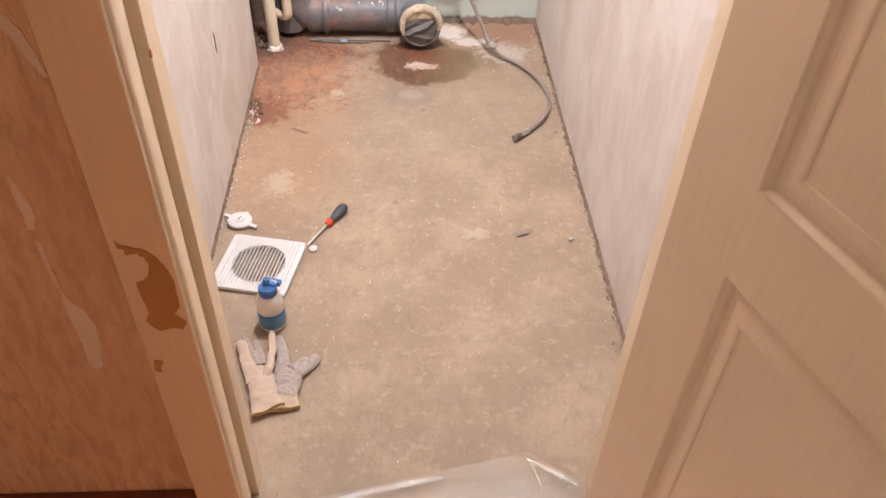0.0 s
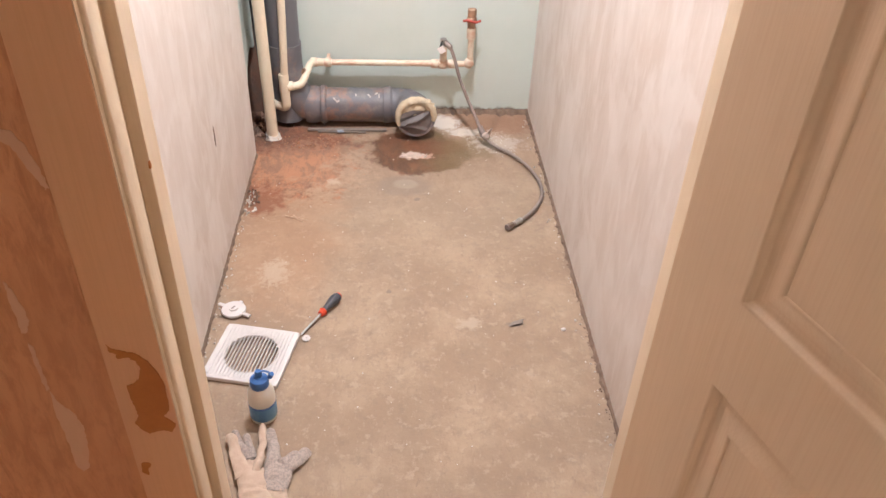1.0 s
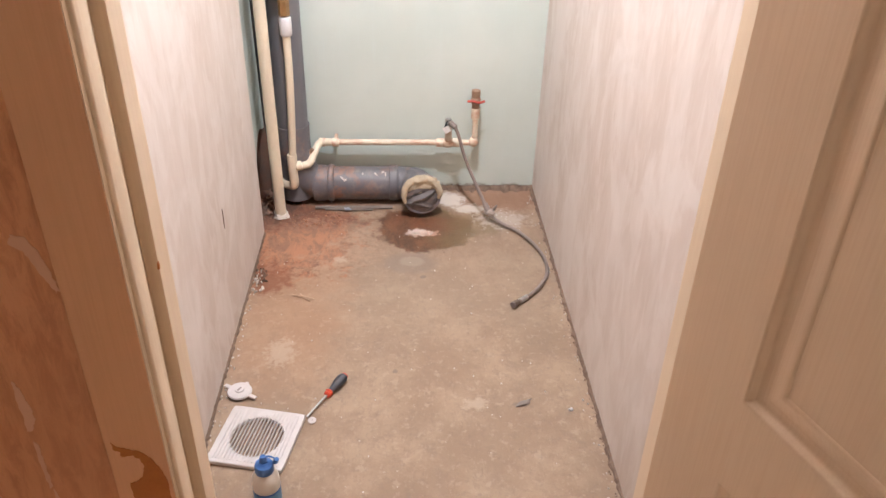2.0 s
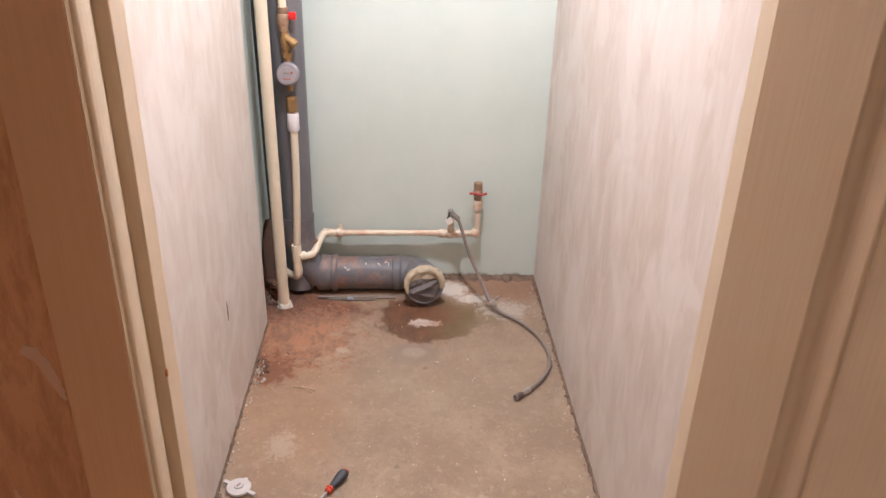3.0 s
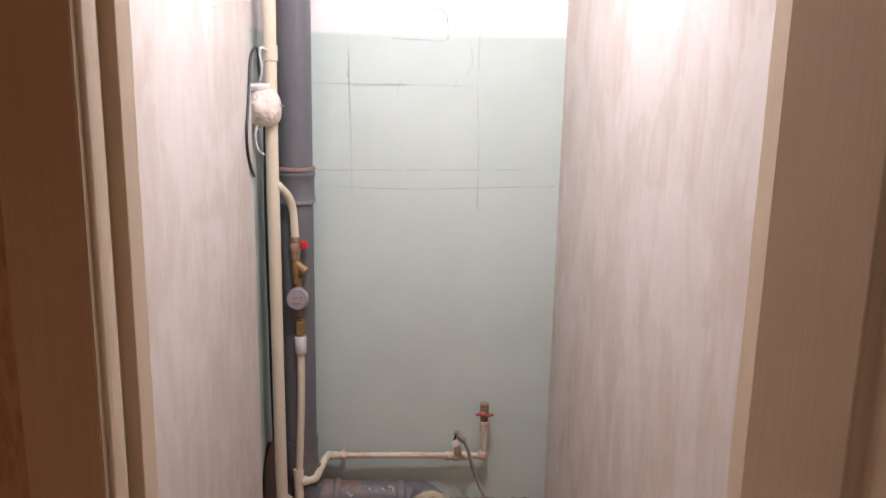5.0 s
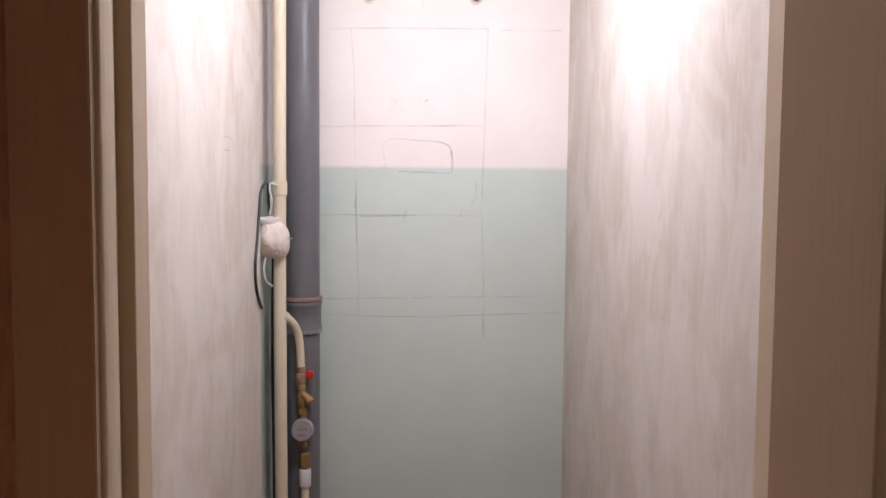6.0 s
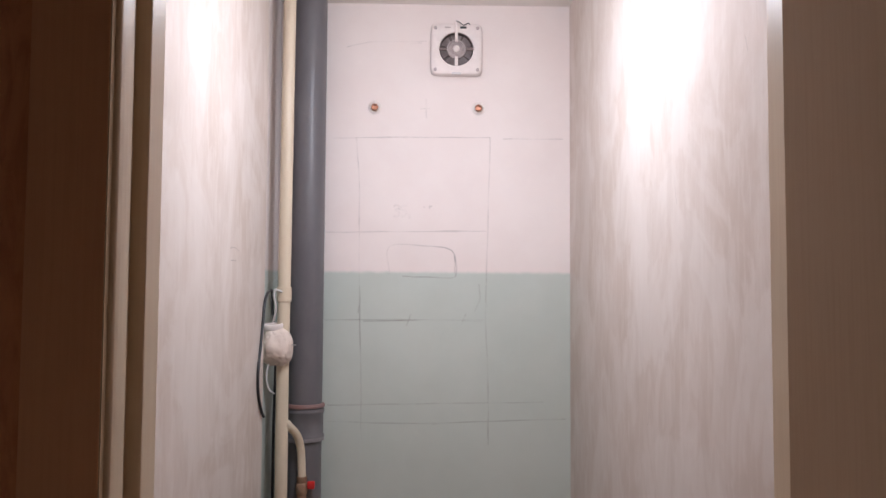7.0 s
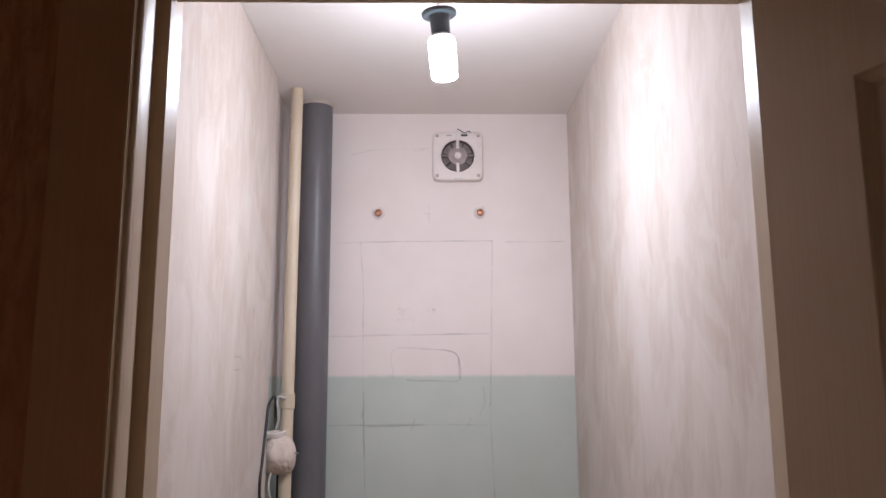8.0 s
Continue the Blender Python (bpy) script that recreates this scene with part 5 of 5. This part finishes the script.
def screwdriver():
    tip, end = Vector((-0.2324, -1.2200, 0.004)), Vector((-0.1457, -1.0790, 0.0145))
    way = along(tip, end)
    s = thing("screwdriver", "screwdriver with a black and red handle lying on the floor", "screwdriver", way)
    L = (end - tip).length
    h = L - 0.085 * 0.86
    part("blade", lathe([(0.0, 0.0), (0.0022, 0.001), (0.003, 0.006), (0.003, h + 0.01)], 12), STEEL, s, "thin steel blade", True)
    part("collar", lathe([(0.0, h - 0.01), (0.0075, h - 0.01), (0.0098, h - 0.006), (0.0085, h - 0.002), (0.0115, h + 0.002), (0.009, h + 0.006), (0.0, h + 0.006)], 18), ORANGE, s, "orange-red collar", True)
    bm = lathe([(0.009, h + 0.005), (0.0078, h + 0.012), (0.0095, h + 0.023), (0.0128, h + 0.039), (0.0137, h + 0.053), (0.0125, h + 0.065), (0.0095, h + 0.0695)], 24)
    for v in bm.verts:
        a = math.atan2(v.co.y, v.co.x)
        k = 1 - 0.07 * max(0, math.cos(6 * a))
        v.co.x *= k
        v.co.y *= k
    part("grip", bm, HANDLE, s, "black rubber grip", True)
    part("end_cap", lathe([(0.0097, h + 0.069), (0.009, h + 0.072), (0.005, h + 0.0745), (0.0, h + 0.075)], 20), ORANGE, s, "red end cap", True)


screwdriver()


def bottle():
    b = thing("squeeze_bottle", "small milky bottle with a blue cap and blue label", "bottle", pose(-0.289, -1.478, 0.0015, 0, 0, 20) @ Matrix.Scale(0.95, 4))
    part("body", lathe([(0.0, 0.0), (0.027, 0.0), (0.030, 0.003), (0.031, 0.01), (0.031, 0.075), (0.0295, 0.088), (0.024, 0.1), (0.018, 0.107), (0.0165, 0.112), (0.0, 0.112)], 32), MILKY, b, "milky plastic body", True)
    part("label", lathe([(0.0312, 0.012), (0.0314, 0.0125), (0.0314, 0.052), (0.0312, 0.0525)], 32), LABEL, b, "blue wrap-round label", True)
    part("label_bar", lathe([(0.0316, 0.05), (0.0317, 0.056), (0.0315, 0.0565)], 32), BLUE, b, "", True)
    part("cap", lathe([(0.0, 0.102), (0.020, 0.103), (0.0215, 0.106), (0.0215, 0.121), (0.0195, 0.126), (0.0135, 0.129), (0.011, 0.133), (0.0, 0.133)], 26), BLUE, b, "blue screw cap", True)
    part("spout", lathe([(0.0085, 0.131), (0.008, 0.145), (0.006, 0.15), (0.0, 0.151)], 16), BLUE, b, "", True)
    part("strap", tube(glide([(0.0, 0.0, 0.147), (0.012, -0.004, 0.149), (0.022, -0.006, 0.143), (0.025, -0.006, 0.134)], 5), 0.0022, 8), BLUE, b, "", True)
    part("stopper", lathe([(0.0, -0.006), (0.0055, -0.006), (0.0062, 0.0), (0.0055, 0.008), (0.0, 0.009)], 14), BLUE, b, "", True, pose(0.026, -0.006, 0.131, 15, 20, 0))


bottle()


def loft(stations, seed, n=22, steps=7):
    """A flattened soft tube through (x, y, half width, half height, middle height)."""
    flat = glide([(q[0], q[1], q[4]) for q in stations], steps)
    size = glide([(q[2], q[3], 0) for q in stations], steps)
    bm, rows = bmesh.new(), []
    for i, q in enumerate(flat):
        way = flat[min(i + 1, len(flat) - 1)] - flat[max(i - 1, 0)]
        side = Vector((way.y, -way.x, 0)).normalized()
        row = []
        for k in range(n):
            u = 2 * math.pi * k / n
            v = q + side * size[i].x * math.cos(u) + Vector((0, 0, size[i].y * math.sin(u)))
            v += side * 0.0045 * noise.noise(v * 45 + Vector((seed, 0, 0)))
            v.z += (0.5 + 0.5 * math.sin(u)) * (0.0085 * noise.noise(v * 38 + Vector((0, seed, 0))) + 0.003 * noise.noise(v * 95 + Vector((0, seed, 4))))
            row.append(bm.verts.new((v.x, v.y, max(0.0015, v.z))))
        rows.append(row)
    for a, b in zip(rows, rows[1:]):
        for k in range(n):
            bm.faces.new((a[k], a[(k + 1) % n], b[(k + 1) % n], b[k]))
    bm.faces.new(rows[0])
    bm.faces.new(rows[-1])
    return bm, rows


def glove(o, palm, cuff, fingers, label, seed, palm_mat, z):
    """A limp knitted work glove lying flat: palm, fingers, cuff with a stitched hem."""
    g = thing("work_glove", label, "glove", pose(o[0], o[1], 0), group="pair of work gloves")
    off = lambda q, hw, hh, up: (q[0] - o[0], q[1] - o[1], hw, hh, z + up)
    st = [off(q, q[2], h, 0.009) for q, h in zip(palm, (0.0075, 0.009, 0.009, 0.0065, 0.002))]
    part("palm", loft(st, seed)[0], palm_mat, g, "", True)
    for i, (a, c, b, hw, up, dotted) in enumerate(fingers):
        d = Vector((b[0] - c[0], b[1] - c[1])).normalized() * hw * 0.75
        st = [off(a, hw * 1.5, 0.002, 0.009 + up), off(((a[0] + c[0]) / 2, (a[1] + c[1]) / 2), hw * 1.25, 0.006, 0.0085 + up), off(c, hw, 0.0065, 0.008 + up), off(b, hw * 0.88, 0.006, 0.0075 + up), off((b[0] + d.x, b[1] + d.y), hw * 0.45, 0.004, 0.006 + up)]
        part("finger", loft(st, seed + i, 16)[0], DOTTED if dotted else KNIT, g, "grey dotted finger" if dotted else "", True)
    st = [off(q, q[2], h, 0.0095) for q, h in zip(cuff, (0.0085, 0.0075, 0.0065))]
    bm, rows = loft(st, seed + 9, 30)
    rim = [v.co.copy() for v in rows[-1]]
    part("cuff", bm, KNIT, g, "ribbed cream cuff", True)
    part("hem", tube(rim + [rim[0]], 0.0022, 8), HEM, g, "yellow stitched hem", True)
    return g


# lower glove, dotted palm side up
glove((-0.24, -1.66), [(-0.242, -1.688, 0.0255), (-0.242, -1.672, 0.027), (-0.241, -1.653, 0.030), (-0.237, -1.634, 0.029), (-0.233, -1.62, 0.017)], [(-0.242, -1.684, 0.0265), (-0.2405, -1.7, 0.026), (-0.2375, -1.716, 0.0265)],
      [((-0.2366, -1.6423), (-0.2119, -1.6159), (-0.1878, -1.5872), 0.0145, 0.0, True), ((-0.2435, -1.6197), (-0.2255, -1.6095), (-0.2081, -1.5899), 0.0125, -0.002, True), ((-0.2487, -1.6271), (-0.2578, -1.5732), (-0.2698, -1.5281), 0.0135, -0.003, True)],
      "cream knitted work glove with grey dotted fingers, on the floor", 2.0, DOTTED, 0.0)
# upper glove, back up
glove((-0.29, -1.65), [(-0.284, -1.69, 0.0295), (-0.287, -1.675, 0.0275), (-0.291, -1.653, 0.0265), (-0.295, -1.632, 0.023), (-0.297, -1.613, 0.010)], [(-0.284, -1.684, 0.0292), (-0.278, -1.702, 0.031), (-0.2685, -1.723, 0.0345)],
      [((-0.305, -1.652), (-0.332, -1.594), (-0.35, -1.548), 0.0125, 0.003, False), ((-0.283, -1.655), (-0.279, -1.588), (-0.2855, -1.522), 0.0078, 0.003, False), ((-0.304, -1.61), (-0.325, -1.568), (-0.343, -1.533), 0.0102, -0.004, True), ((-0.3, -1.605), (-0.309, -1.573), (-0.317, -1.546), 0.0098, -0.004, True)],
      "cream knitted work glove lying over another on the floor", 5.0, KNIT, 0.007)


def mount():
    m = thing("plastic_mount", "small white plastic mounting piece on the floor", "bracket", pose(-0.413, -1.126, 0.002, 0, 0, -30))
    part("plate", lathe([(0.0, 0.0), (0.03, 0.0), (0.0315, 0.003), (0.030, 0.007), (0.012, 0.0085), (0.011, 0.012), (0.0, 0.012)], 26), FLOORWHITE, m, "", True)
    for a, r in ((0, 0.052), (180, 0.048), (95, 0.036)):
        part("arm", block((0.02, -0.005, 0.0), (r, 0.005, 0.006), 0.001), FLOORWHITE, m, "", False, pose(0, 0, 0, 0, 0, a))
    # no slot is cut; a dark bar on the plate paints its shade
    part("slot", block((-0.0025, -0.007, 0.0118), (0.0025, 0.007, 0.0124)), DARKPLASTIC, m, "thin dark bar painted as a shaded slot")


mount()
solid("plastic_washer", lathe([(0.002, 0.0), (0.0095, 0.0), (0.0105, 0.0015), (0.0095, 0.003), (0.002, 0.003), (0.002, 0.0)], 20), FLOORWHITE, "small white plastic washer on the floor", "washer", m=pose(-0.2185, -1.231, 0.002, 8, 0, 0))
solid("twig", tube(glide([(-0.33, -0.70, 0.004), (-0.3, -0.712, 0.006), (-0.272, -0.733, 0.004)], 5), 0.0018, 6), TWIG, "thin dry splinter on the floor", "splinter", smooth=True)
solid("twig", tube(glide([(-0.305, -0.695, 0.004), (-0.295, -0.71, 0.006), (-0.262, -0.722, 0.004)], 5), 0.0014, 6), TWIG, "thin dry splinter on the floor", "splinter", smooth=True)
solid("blue_scrap", lump((0.014, 0.007, 0.004), 3, 0.8, 2), BLUEGREY, "small bluish scrap on the floor", "scrap", smooth=True, m=pose(-0.193, -0.178, 0.008))
solid("grey_scrap", lump((0.02, 0.007, 0.003), 5, 0.8, 2), STRIP, "small grey scrap on the floor", "scrap", smooth=True, m=pose(0.316, -1.178, 0.003, 0, 0, 25))
solid("white_chip", lump((0.006, 0.005, 0.004), 8, 0.6, 2), FLOORWHITE, "small white chip on the floor", "chip", smooth=True, m=pose(0.432, -1.205, 0.003))


def threshold_film():
    bm = sheet(-0.26, 0.325, -2.25, -1.84, 60, 60, lambda x, y: 0)
    for v in bm.verts:
        x, y = v.co.x, v.co.y
        edge = -1.845 - 0.22 * max(0.0, (0.238 - x)) - 0.72 * max(0.0, x - 0.238)
        s = (y + 2.25) / 0.41
        v.co.y = -2.25 + s * (edge + 2.25) + 0.004 * noise.noise((9 * x, 0, 2))
        v.co.z = 0.007 + 0.012 * abs(noise.noise((2.6 * x, 3 * v.co.y, 1))) + 0.022 * max(0.0, s - 0.92) / 0.08
    film = thing("plastic_film", "crumpled clear plastic film over the threshold", "plastic film", pose(0.03, -2.0, 0))
    move = pose(-0.03, 2.0, 0)
    part("film_sheet", bm, FILM, film, "", True, move)
    folds = (([(-0.14, -1.932, 0.010), (-0.098, -1.918, 0.013), (-0.03, -1.903, 0.014), (0.03, -1.891, 0.012), (0.075, -1.882, 0.010)], 0.0062), ([(0.238, -1.846, 0.012), (0.27, -1.868, 0.016), (0.3, -1.889, 0.014), (0.326, -1.906, 0.010)], 0.0045), ([(0.24, -1.848, 0.013), (0.252, -1.88, 0.014), (0.258, -1.92, 0.013)], 0.0016))
    for i, (pts, r) in enumerate(folds):
        b = tube(glide(pts, 8), lambda t, r=r: r * (0.35 + 0.65 * math.sin(math.pi * min(1, max(0, t))) ** 0.6), 10)
        for v in b.verts:
            v.co.z = 0.011 + (v.co.z - 0.011) * 0.6 + 0.002 * noise.noise(v.co * 40 + Vector((i, 0, 0)))
        part("fold", b, FILMFOLD, film, "bright folded edge", True, move)


threshold_film()
